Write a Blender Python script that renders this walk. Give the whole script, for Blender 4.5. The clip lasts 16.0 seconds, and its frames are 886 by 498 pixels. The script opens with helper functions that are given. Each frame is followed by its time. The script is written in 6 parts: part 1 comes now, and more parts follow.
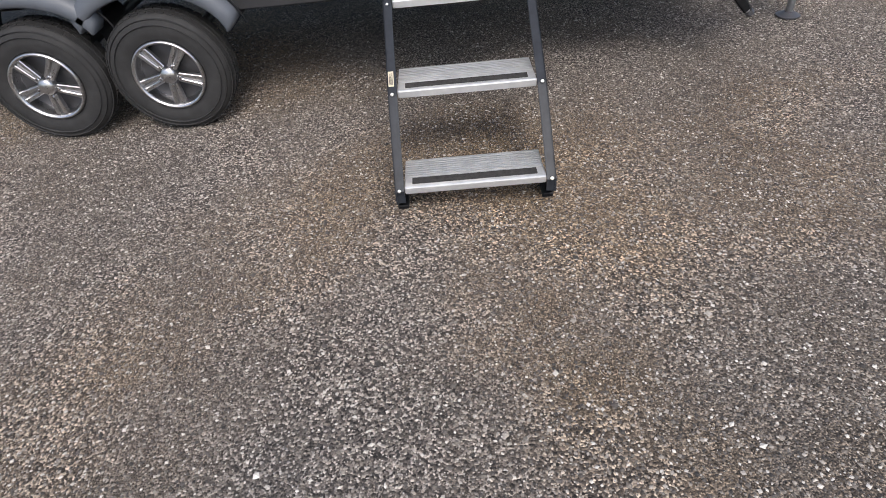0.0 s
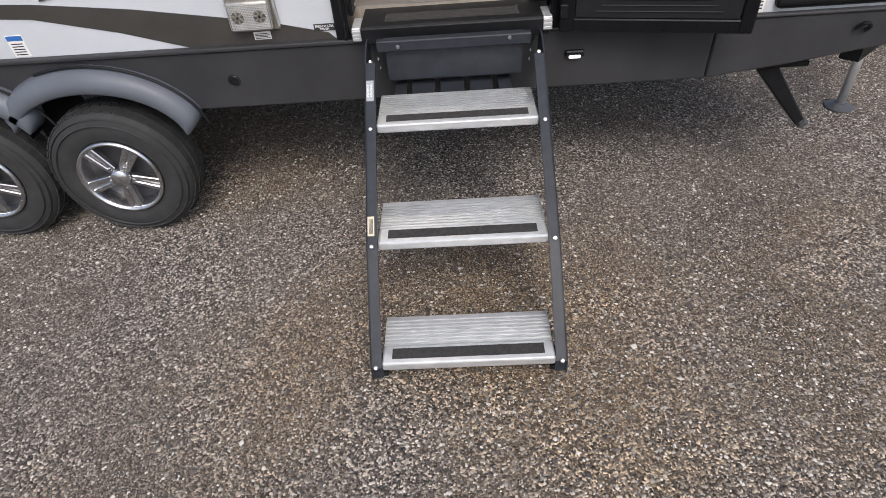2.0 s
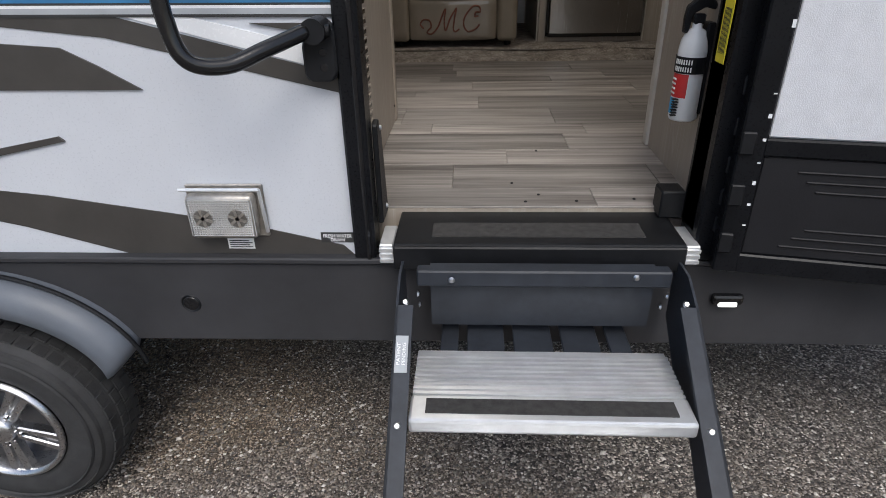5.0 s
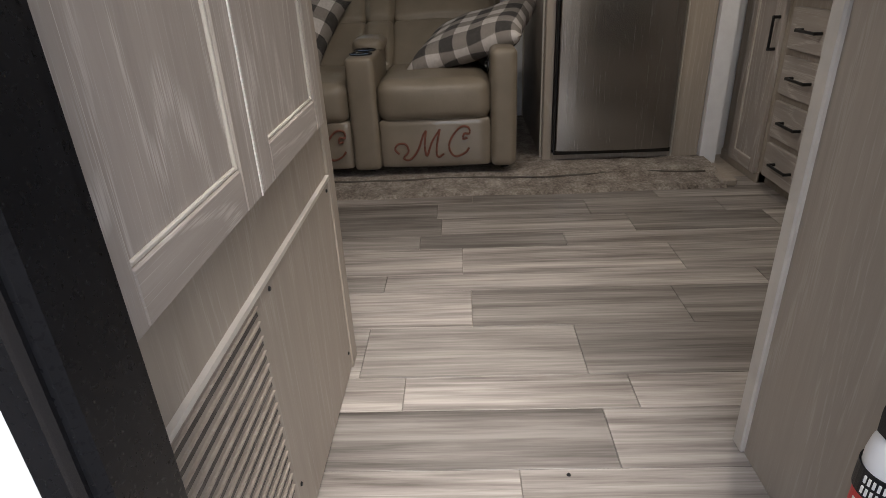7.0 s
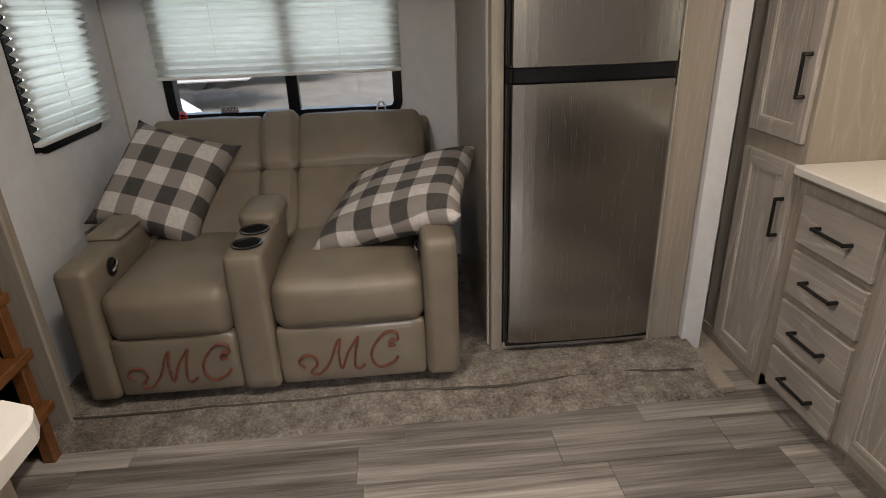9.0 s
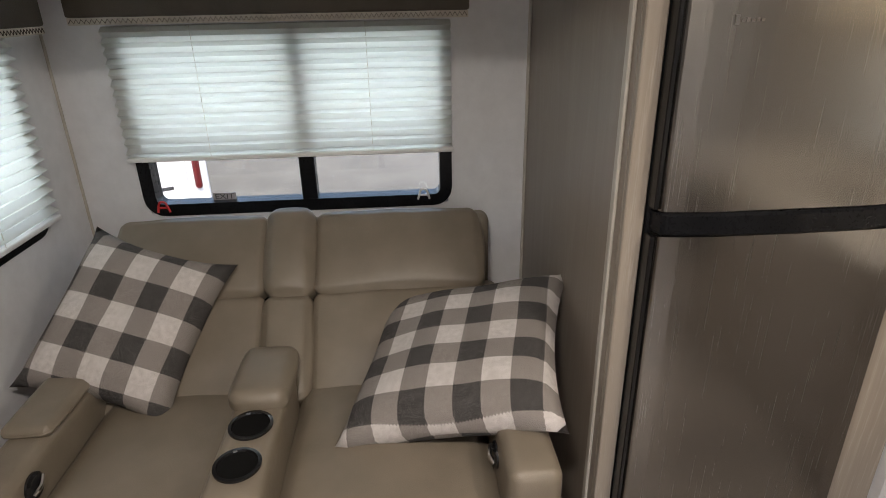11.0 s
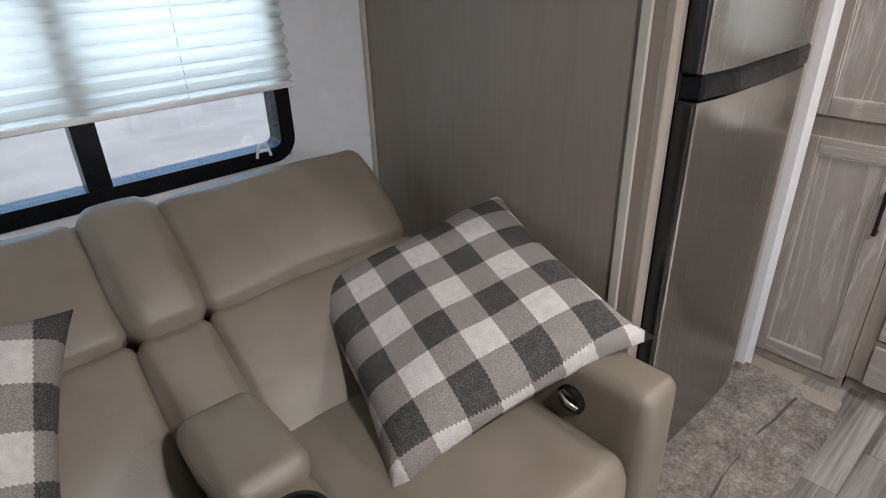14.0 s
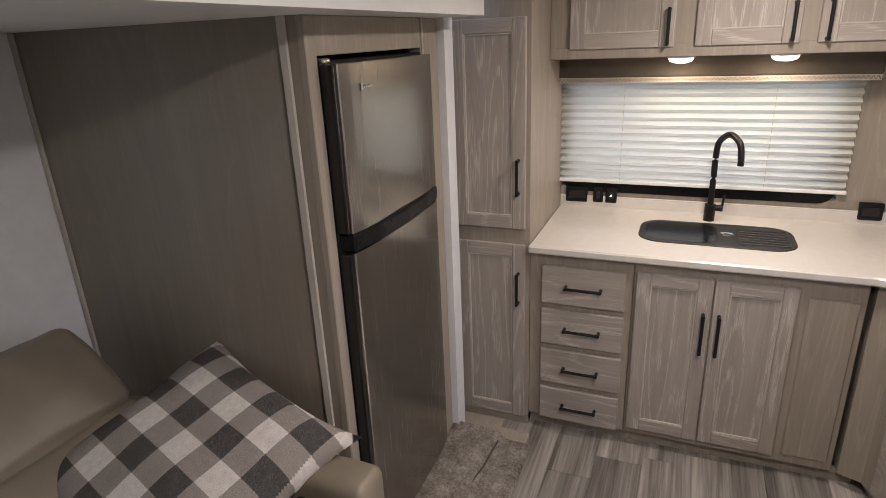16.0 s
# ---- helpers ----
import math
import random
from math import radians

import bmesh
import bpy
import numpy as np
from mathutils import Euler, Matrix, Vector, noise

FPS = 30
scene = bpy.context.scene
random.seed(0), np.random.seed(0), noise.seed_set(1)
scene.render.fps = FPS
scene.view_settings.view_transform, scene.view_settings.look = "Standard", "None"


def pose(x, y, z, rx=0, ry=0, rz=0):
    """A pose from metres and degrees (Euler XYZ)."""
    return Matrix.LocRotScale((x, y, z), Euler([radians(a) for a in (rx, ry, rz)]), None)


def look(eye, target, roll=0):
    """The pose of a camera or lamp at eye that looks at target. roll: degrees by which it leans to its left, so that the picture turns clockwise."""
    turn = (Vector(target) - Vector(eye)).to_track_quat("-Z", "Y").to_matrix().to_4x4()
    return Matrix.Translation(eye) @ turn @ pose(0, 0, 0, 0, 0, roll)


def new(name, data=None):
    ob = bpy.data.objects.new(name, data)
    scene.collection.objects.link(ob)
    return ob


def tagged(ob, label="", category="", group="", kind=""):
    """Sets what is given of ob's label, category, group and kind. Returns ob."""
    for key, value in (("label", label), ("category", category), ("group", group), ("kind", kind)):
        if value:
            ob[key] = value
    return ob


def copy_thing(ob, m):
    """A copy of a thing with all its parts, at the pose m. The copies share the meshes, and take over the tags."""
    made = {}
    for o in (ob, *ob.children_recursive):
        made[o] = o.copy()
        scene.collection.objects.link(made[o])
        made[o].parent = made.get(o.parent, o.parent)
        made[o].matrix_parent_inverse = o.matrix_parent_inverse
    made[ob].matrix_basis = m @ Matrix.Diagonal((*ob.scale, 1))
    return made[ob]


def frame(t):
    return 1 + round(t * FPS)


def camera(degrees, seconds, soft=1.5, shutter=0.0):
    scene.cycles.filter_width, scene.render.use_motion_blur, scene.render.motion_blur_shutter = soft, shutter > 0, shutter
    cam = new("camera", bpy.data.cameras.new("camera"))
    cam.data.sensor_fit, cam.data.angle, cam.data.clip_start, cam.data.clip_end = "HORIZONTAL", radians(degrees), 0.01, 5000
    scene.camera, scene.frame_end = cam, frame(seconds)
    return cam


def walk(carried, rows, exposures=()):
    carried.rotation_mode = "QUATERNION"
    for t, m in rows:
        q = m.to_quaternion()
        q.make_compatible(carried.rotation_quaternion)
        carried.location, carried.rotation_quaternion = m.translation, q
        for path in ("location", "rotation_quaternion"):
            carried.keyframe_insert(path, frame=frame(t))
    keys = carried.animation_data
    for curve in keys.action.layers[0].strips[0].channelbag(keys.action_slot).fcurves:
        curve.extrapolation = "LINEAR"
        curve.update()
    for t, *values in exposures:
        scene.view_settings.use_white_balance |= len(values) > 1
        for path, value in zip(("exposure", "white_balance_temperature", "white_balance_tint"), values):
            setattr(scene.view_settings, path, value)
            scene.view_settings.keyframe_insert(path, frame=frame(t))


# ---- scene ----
cam = camera(74.0, 16.0, soft=0.5)
PATH = [
    (0, (-0.088, -3.146, 1.589), (-0.145, -1.642, 0.273), -6.2),
    (0.5, (-0.024, -3.023, 1.693), (-0.103, -1.526, 0.369), -6.0),
    (1, (0.063, -2.771, 1.751), (-0.036, -1.277, 0.424), -5.9),
    (1.5, (0.095, -2.572, 1.788), (-0.008, -1.082, 0.458), -5.7),
    (2, (0.011, -2.351, 1.808), (-0.068, -0.866, 0.470), -4.8),
    (2.5, (-0.093, -2.144, 1.883), (-0.149, -0.666, 0.537), -3.8),
    (3, (-0.055, -1.948, 1.956), (-0.124, -0.494, 0.584), -3.6),
    (3.2, (-0.016, -1.838, 1.980), (-0.098, -0.386, 0.607), -3.6),
    (5.3, (-0.177, -1.230, 1.561), (-0.274, 0.557, 0.669), -1.1),
    (5.5, (-0.177, -1.119, 1.558), (-0.280, 0.669, 0.669), -1.3),
    (6, (-0.121, -0.720, 1.656), (-0.221, 1.073, 0.775), -2.1),
    (6.5, (-0.135, -0.515, 1.688), (-0.215, 1.283, 0.815), -1.8),
    (7, (-0.154, -0.321, 1.939), (-0.234, 1.477, 1.067), -2.7),
    (7.5, (-0.093, -0.131, 1.996), (-0.187, 1.672, 1.134), -2.8),
    (8, (-0.094, 0.123, 2.168), (-0.076, 1.964, 1.386), -1.7),
    (8.5, (-0.052, 0.304, 2.231), (0.045, 2.137, 1.435), -1.6),
    (9, (-0.092, 0.600, 2.336), (0.050, 2.434, 1.551), -2.0),
    (9.5, (-0.188, 0.756, 2.537), (-0.000, 2.585, 1.749), -1.3),
    (9.7, (-0.184, 0.828, 2.561), (0.012, 2.658, 1.779), -1.1),
    (12, (-0.389, 1.934, 2.391), (-0.313, 3.774, 1.610), -1.2),
    (12.5, (-0.621, 2.065, 2.237), (-0.427, 3.885, 1.430), -2.3),
    (13, (-0.741, 2.088, 2.223), (-0.331, 3.838, 1.345), -4.1),
    (13.5, (-0.634, 1.953, 2.385), (0.032, 3.555, 1.390), -4.8),
    (14, (-0.853, 2.048, 2.350), (0.324, 3.386, 1.443), -1.8),
    (14.5, (-1.006, 2.049, 2.421), (0.411, 3.191, 1.593), -1.6),
    (15, (-1.081, 1.892, 2.514), (0.464, 2.915, 1.762), -2.0),
    (15.5, (-1.028, 1.774, 2.585), (0.600, 2.692, 1.873), -2.8),
    (16, (-0.960, 1.791, 2.600), (0.772, 2.525, 1.920), -2.5),
]
EXPOSURES = [(0.0, 0.0, 6500, 10), (3.2, -0.1, 6450, 9), (5.3, -0.2, 6200, 8), (6.0, -0.1, 6200, 8), (7.0, 0.5, 6350, 10), (8.0, 0.58, 6350, 10), (8.5, 0.82, 6500, 11), (9.0, 1.0, 6650, 11), (9.5, 1.38, 6700, 11), (11.8, 1.4, 6300, 12), (12.5, 1.25, 6200, 11), (13.0, 1.65, 5950, 10), (13.5, 1.95, 5850, 10), (14.0, 1.75, 5750, 11), (14.5, 1.65, 5700, 11), (15.0, 1.4, 6000, 13), (16.0, 1.12, 6300, 16)]
walk(cam, [(t, look(eye, target, roll)) for t, eye, target, roll in PATH], EXPOSURES)

# ---- world, sun, lamps ----
world = bpy.data.worlds.new("overcast_sky")
scene.world = world
world.use_nodes = True
wn = world.node_tree.nodes
sky = wn.new("ShaderNodeTexSky")
sky.sky_type = "NISHITA"
sky.sun_disc = False
sky.sun_elevation, sky.sun_rotation = radians(52), radians(168)
sky.air_density, sky.dust_density, sky.ozone_density = 1.0, 3.5, 1.2
wn["Background"].inputs["Strength"].default_value = 0.20
world.node_tree.links.new(sky.outputs["Color"], wn["Background"].inputs["Color"])
sun_data = bpy.data.lights.new("sun", "SUN")
sun_data.energy, sun_data.angle, sun_data.color = 1.6, radians(25), (1.0, 0.97, 0.93)
sun = new("sun", sun_data)
sun.matrix_world = look((2.5, -12, 16), (0, 0, 0))


def lamp(name, kind, place, watts, size, colour, target=None):
    data = bpy.data.lights.new(name, kind)
    data.energy, data.color = watts, colour
    if kind == "AREA":
        data.shape, data.size = "DISK", size
    else:
        data.shadow_soft_size = size
    ob = new(name, data)
    ob.matrix_world = look(place, target or (place[0], place[1] + 0.001, place[2] - 1))
    return ob


WARM = (1.0, 0.76, 0.52)
lamp("ceiling_lamp_bulb", "AREA", (-0.35, 1.55, 2.915), 7.5, 0.16, (1.0, 0.90, 0.79))
lamp("ceiling_lamp_bulb", "AREA", (0.85, 1.55, 2.915), 5.2, 0.16, (1.0, 0.88, 0.74))
lamp("puck_lamp_bulb", "AREA", (1.57, 1.84, 2.462), 0.5, 0.07, WARM)
lamp("puck_lamp_bulb", "AREA", (1.57, 1.49, 2.462), 0.5, 0.07, WARM)



def window_light(place, target, watts, w, h):
    """Daylight of the open sky standing in a window's opening, outside the blind."""
    data = bpy.data.lights.new("window_daylight", "AREA")
    data.shape, data.size, data.size_y, data.energy, data.color = "RECTANGLE", w, h, watts, (0.90, 0.96, 1.0)
    new("window_daylight", data).matrix_world = look(place, target)


window_light((-0.61, 3.72, 2.27), (-0.61, 3.0, 2.27), 1.6, 1.10, 0.36)
window_light((-1.48, 3.12, 2.18), (-0.8, 3.12, 2.18), 1.0, 0.50, 0.42)
window_light((1.905, 1.765, 2.20), (1.0, 1.765, 2.20), 0.42, 1.06, 0.42)


# ---- materials ----
def nodes_of(name, rough=0.5, metal=0.0, colour=(0.5, 0.5, 0.5)):
    m = bpy.data.materials.new(name)
    m.use_nodes = True
    b = m.node_tree.nodes["Principled BSDF"]
    b.inputs["Roughness"].default_value, b.inputs["Metallic"].default_value = rough, metal
    b.inputs["Base Color"].default_value = (*colour, 1)
    return m, m.node_tree.nodes, m.node_tree.links, b


def add(nodes, kind, **values):
    n = nodes.new("ShaderNode" + kind)
    for key, value in values.items():
        n.inputs[key].default_value = value
    return n


def ramp(nodes, stops):
    n = nodes.new("ShaderNodeValToRGB")
    while len(n.color_ramp.elements) < len(stops):
        n.color_ramp.elements.new(0.5)
    for e, (p, c) in zip(n.color_ramp.elements, stops):
        e.position, e.color = p, (*c, 1)
    return n


def mapped(nodes, links, scale=(1, 1, 1), turn=(0, 0, 0), shift=None):
    tc, mp = nodes.new("ShaderNodeTexCoord"), nodes.new("ShaderNodeMapping")
    mp.inputs["Scale"].default_value, mp.inputs["Rotation"].default_value = scale, turn
    links.new(tc.outputs["Object"], mp.inputs["Vector"])
    return mp.outputs["Vector"]


def bump(nodes, links, b, height, strength, distance=0.01):
    n = add(nodes, "Bump", Strength=strength, Distance=distance)
    links.new(height, n.inputs["Height"])
    links.new(n.outputs["Normal"], b.inputs["Normal"])
    return n


def mix(nodes, links, fac, a, c, mode="MIX"):
    n = nodes.new("ShaderNodeMix")
    n.data_type, n.blend_type = "RGBA", mode
    for socket, value in ((n.inputs["Factor"], fac), (n.inputs["A"], a), (n.inputs["B"], c)):
        if isinstance(value, bpy.types.NodeSocket):
            links.new(value, socket)
        elif isinstance(value, (int, float)):
            socket.default_value = value
        else:
            socket.default_value = (*value, 1)
    return n.outputs["Result"]


def plain(name, colour, rough=0.5, metal=0.0, vary=0.12, scale=9.0, bumpy=0.0, bump_scale=180.0, coat=0.0, spec=0.5):
    """A surface of one paint with faint blotches, wear and fine relief."""
    m, n, l, b = nodes_of(name, rough, metal, colour)
    v = mapped(n, l)
    big = add(n, "TexNoise", Scale=scale, Detail=5.0, Roughness=0.6)
    l.new(v, big.inputs["Vector"])
    dark = tuple(c * (1 - vary) for c in colour)
    light = tuple(min(1.0, c * (1 + vary)) for c in colour)
    r = ramp(n, ((0.3, dark), (0.7, light)))
    l.new(big.outputs["Fac"], r.inputs["Fac"])
    l.new(r.outputs["Color"], b.inputs["Base Color"])
    rr = add(n, "MapRange", **{"To Min": max(0.02, rough - 0.07), "To Max": min(1.0, rough + 0.09)})
    fine = add(n, "TexNoise", Scale=bump_scale, Detail=4.0)
    l.new(v, fine.inputs["Vector"])
    l.new(fine.outputs["Fac"], rr.inputs["Value"])
    l.new(rr.outputs["Result"], b.inputs["Roughness"])
    if bumpy:
        bump(n, l, b, fine.outputs["Fac"], bumpy, 0.004)
    b.inputs["Coat Weight"].default_value = coat
    b.inputs["Specular IOR Level"].default_value = spec
    return m


def wood(name, dark, light, axis="z", rough=0.5, relief=0.25, random_by=False, lines=0.0, long=0.9):
    """Printed wood-grain laminate; the grain runs along the axis, lines are pale limed pores in cathedral arches."""
    m, n, l, b = nodes_of(name, rough)

    def along(a, c):
        return {"x": (a, c, c), "y": (c, a, c), "z": (c, c, a)}[axis]

    info = n.new("ShaderNodeObjectInfo")
    mul = add(n, "VectorMath")
    mul.operation = "SCALE"
    mul.inputs[0].default_value = (37.0, 91.0, 53.0)
    l.new(info.outputs["Random"], mul.inputs["Scale"])

    def field(a, c, **values):
        """Noise with a features a metre along the grain and c across it."""
        sc = add(n, "VectorMath")
        sc.operation = "ADD"
        l.new(mapped(n, l, along(a, c)), sc.inputs[0])
        l.new(mul.outputs["Vector"], sc.inputs[1])
        t = add(n, "TexNoise", Scale=1.0, **values)
        l.new(sc.outputs["Vector"], t.inputs["Vector"])
        return t.outputs["Fac"]

    broad = field(1.5 * long, 16.0, Detail=3.0, Distortion=0.5)
    grain = field(5.0 * long, 85.0, Detail=6.0, Roughness=0.65, Distortion=0.3)
    both = mix(n, l, 0.55, grain, broad)
    low, high = (0.37, 0.63) if random_by else (0.30, 0.70)
    r = ramp(n, ((low, dark), (0.51, tuple((a + c) / 2 for a, c in zip(dark, light))), (high, light)))
    l.new(both, r.inputs["Fac"])
    colour = r.outputs["Color"]
    if lines:
        arch = field(0.7, 5.5, Detail=1.0, Distortion=0.15)
        turns = add(n, "Math")
        turns.operation = "MULTIPLY"
        turns.inputs[1].default_value = 80.0
        l.new(arch, turns.inputs[0])
        wave = add(n, "Math")
        wave.operation = "SINE"
        l.new(turns.outputs[0], wave.inputs[0])
        ring = ramp(n, ((0.55, (0, 0, 0)), (0.95, (1, 1, 1))))
        l.new(wave.outputs[0], ring.inputs["Fac"])
        pore = ramp(n, ((0.42, (0, 0, 0)), (0.60, (1, 1, 1))))
        l.new(field(14.0, 330.0, Detail=2.0), pore.inputs["Fac"])
        stray = ramp(n, ((0.60, (0, 0, 0)), (0.70, (0.6, 0.6, 0.6))))
        l.new(field(9.0, 420.0, Detail=2.0), stray.inputs["Fac"])
        mark = mix(n, l, 1.0, ring.outputs["Color"], pore.outputs["Color"], "MULTIPLY")
        mark = mix(n, l, 1.0, mark, stray.outputs["Color"], "LIGHTEN")
        mark = mix(n, l, 1.0, mark, (lines, lines, lines), "MULTIPLY")
        colour = mix(n, l, mark, colour, (0.66, 0.63, 0.59))
    if random_by:
        tone = add(n, "MapRange", **{"To Min": 0.58, "To Max": 1.20})
        l.new(info.outputs["Random"], tone.inputs["Value"])
        comb = n.new("ShaderNodeCombineColor")
        for s in ("Red", "Green", "Blue"):
            l.new(tone.outputs["Result"], comb.inputs[s])
        colour = mix(n, l, 1.0, colour, comb.outputs["Color"], "MULTIPLY")
    l.new(colour, b.inputs["Base Color"])
    bump(n, l, b, grain, relief, 0.002)
    return m


def gravel_material():
    m, n, l, b = nodes_of("gravel_bed", 0.92)
    v = mapped(n, l)
    cell = add(n, "TexVoronoi", Scale=130.0, Randomness=1.0)
    small = add(n, "TexVoronoi", Scale=210.0, Randomness=1.0)
    patch = add(n, "TexNoise", Scale=1.1, Detail=6.0, Roughness=0.65)
    wet = add(n, "TexNoise", Scale=0.45, Detail=4.0)
    for t in (cell, small, patch, wet):
        l.new(v, t.inputs["Vector"])
    stone = ramp(n, ((0.0, (0.020, 0.018, 0.017)), (0.45, (0.11, 0.096, 0.087)), (0.75, (0.28, 0.246, 0.217)), (1.0, (0.78, 0.72, 0.65))))
    sep = n.new("ShaderNodeSeparateColor")
    l.new(cell.outputs["Color"], sep.inputs["Color"])
    l.new(sep.outputs["Red"], stone.inputs["Fac"])
    grit = ramp(n, ((0.0, (0.030, 0.025, 0.021)), (0.7, (0.155, 0.132, 0.110)), (1.0, (0.46, 0.40, 0.335))))
    sep2 = n.new("ShaderNodeSeparateColor")
    l.new(small.outputs["Color"], sep2.inputs["Color"])
    l.new(sep2.outputs["Green"], grit.inputs["Fac"])
    pr = ramp(n, ((0.42, (0, 0, 0)), (0.6, (1, 1, 1))))
    l.new(patch.outputs["Fac"], pr.inputs["Fac"])
    base = mix(n, l, pr.outputs["Color"], stone.outputs["Color"], grit.outputs["Color"])
    tint = ramp(n, ((0.35, (0.88, 0.88, 0.89)), (0.50, (1.0, 0.955, 0.905)), (0.64, (1.24, 1.05, 0.80))))
    l.new(wet.outputs["Fac"], tint.inputs["Fac"])
    l.new(mix(n, l, 1.0, base, tint.outputs["Color"], "MULTIPLY"), b.inputs["Base Color"])
    bump(n, l, b, cell.outputs["Distance"], 0.9, -0.012)
    return m


def island_stone():
    m, n, l, b = nodes_of("pebble_stone", 0.85)
    geo = n.new("ShaderNodeNewGeometry")
    r = ramp(n, ((0.0, (0.040, 0.037, 0.036)), (0.30, (0.12, 0.108, 0.10)), (0.58, (0.23, 0.205, 0.18)), (0.82, (0.40, 0.365, 0.325)), (1.0, (0.78, 0.75, 0.70))))
    l.new(geo.outputs["Random Per Island"], r.inputs["Fac"])
    v = mapped(n, l)
    f = add(n, "TexNoise", Scale=320.0, Detail=3.0)
    l.new(v, f.inputs["Vector"])
    fr = ramp(n, ((0.3, (0.75, 0.75, 0.75)), (0.7, (1.15, 1.13, 1.1))))
    l.new(f.outputs["Fac"], fr.inputs["Fac"])
    l.new(mix(n, l, 1.0, r.outputs["Color"], fr.outputs["Color"], "MULTIPLY"), b.inputs["Base Color"])
    return m


def leather_material(name="taupe_leather", film=0.0):
    m, n, l, b = nodes_of(name, 0.42)
    b.inputs["Coat Weight"].default_value, b.inputs["Coat Roughness"].default_value = film, 0.07
    v = mapped(n, l)
    big = add(n, "TexNoise", Scale=7.0, Detail=4.0)
    fine = add(n, "TexVoronoi", Scale=420.0)
    crease = add(n, "TexNoise", Scale=16.0, Detail=5.0, Distortion=1.5)
    for t in (big, fine, crease):
        l.new(v, t.inputs["Vector"])
    r = ramp(n, ((0.3, (0.165, 0.138, 0.102)), (0.7, (0.21, 0.178, 0.137))))
    l.new(big.outputs["Fac"], r.inputs["Fac"])
    l.new(r.outputs["Color"], b.inputs["Base Color"])
    h = mix(n, l, 0.75, fine.outputs["Distance"], crease.outputs["Fac"])
    bump(n, l, b, h, 0.22, 0.006)
    return m


def steel_material():
    m, n, l, b = nodes_of("brushed_stainless", 0.26, 1.0, (0.36, 0.345, 0.325))
    v = mapped(n, l, (160, 160, 1.5))
    f = add(n, "TexNoise", Scale=3.0, Detail=4.0)
    l.new(v, f.inputs["Vector"])
    rr = add(n, "MapRange", **{"To Min": 0.18, "To Max": 0.32})
    l.new(f.outputs["Fac"], rr.inputs["Value"])
    l.new(rr.outputs["Result"], b.inputs["Roughness"])
    b.inputs["Anisotropic"].default_value = 0.6
    bump(n, l, b, f.outputs["Fac"], 0.008, 0.001)
    return m


def carpet_material():
    m, n, l, b = nodes_of("taupe_carpet", 1.0)
    v = mapped(n, l)
    f = add(n, "TexNoise", Scale=90.0, Detail=6.0, Roughness=0.75)
    g = add(n, "TexNoise", Scale=12.0, Detail=6.0, Roughness=0.7)
    for t in (f, g):
        l.new(v, t.inputs["Vector"])
    r = ramp(n, ((0.36, (0.12, 0.10, 0.086)), (0.5, (0.33, 0.288, 0.25)), (0.64, (0.62, 0.57, 0.515))))
    l.new(mix(n, l, 0.5, f.outputs["Fac"], g.outputs["Fac"]), r.inputs["Fac"])
    l.new(r.outputs["Color"], b.inputs["Base Color"])
    bump(n, l, b, f.outputs["Fac"], 1.0, 0.02)
    return m


def plaid_material():
    m, n, l, b = nodes_of("plaid_cloth", 0.95)
    tc = n.new("ShaderNodeTexCoord")
    sep = n.new("ShaderNodeSeparateXYZ")
    l.new(tc.outputs["Object"], sep.inputs["Vector"])

    def calc(operation, a, c, d=None):
        k = n.new("ShaderNodeMath")
        k.operation = operation
        for socket, value in zip(k.inputs, (a, c, d)):
            if isinstance(value, bpy.types.NodeSocket):
                l.new(value, socket)
            elif value is not None:
                socket.default_value = value
        return k.outputs[0]

    bands = []
    for s, o in (("X", "Y"), ("Y", "X")):
        tooth = calc("PINGPONG", sep.outputs[o], 0.0045)
        edge = calc("MULTIPLY_ADD", tooth, 0.55, sep.outputs[s])
        place = calc("FRACT", calc("MULTIPLY_ADD", edge, 1 / 0.148, 0.27), 0.0)
        bands.append(calc("GREATER_THAN", place, 0.5))
    v = tc.outputs["Object"]
    weave = add(n, "TexVoronoi", Scale=400.0, Randomness=0.9)
    slub = add(n, "TexNoise", Scale=70.0, Detail=5.0)
    fine = add(n, "TexNoise", Scale=600.0, Detail=2.0)
    for t in (weave, slub, fine):
        l.new(v, t.inputs["Vector"])
    dot = calc("ADD", weave.outputs["Distance"], calc("MULTIPLY", calc("SUBTRACT", slub.outputs["Fac"], 0.5), 0.35))
    lr = ramp(n, ((0.35, (0.50, 0.465, 0.445)), (0.65, (0.68, 0.64, 0.62))))
    l.new(calc("MULTIPLY_ADD", fine.outputs["Fac"], 0.5, calc("MULTIPLY", slub.outputs["Fac"], 0.5)), lr.inputs["Fac"])
    mr = ramp(n, ((0.15, (0.36, 0.328, 0.302)), (0.65, (0.215, 0.193, 0.178))))
    l.new(dot, mr.inputs["Fac"])
    dr = ramp(n, ((0.10, (0.19, 0.18, 0.175)), (0.42, (0.062, 0.058, 0.056)), (0.8, (0.030, 0.028, 0.028))))
    l.new(dot, dr.inputs["Fac"])
    a = mix(n, l, bands[0], lr.outputs["Color"], mr.outputs["Color"])
    c = mix(n, l, bands[0], mr.outputs["Color"], dr.outputs["Color"])
    l.new(mix(n, l, bands[1], a, c), b.inputs["Base Color"])
    bump(n, l, b, weave.outputs["Distance"], 0.5, -0.003)
    return m


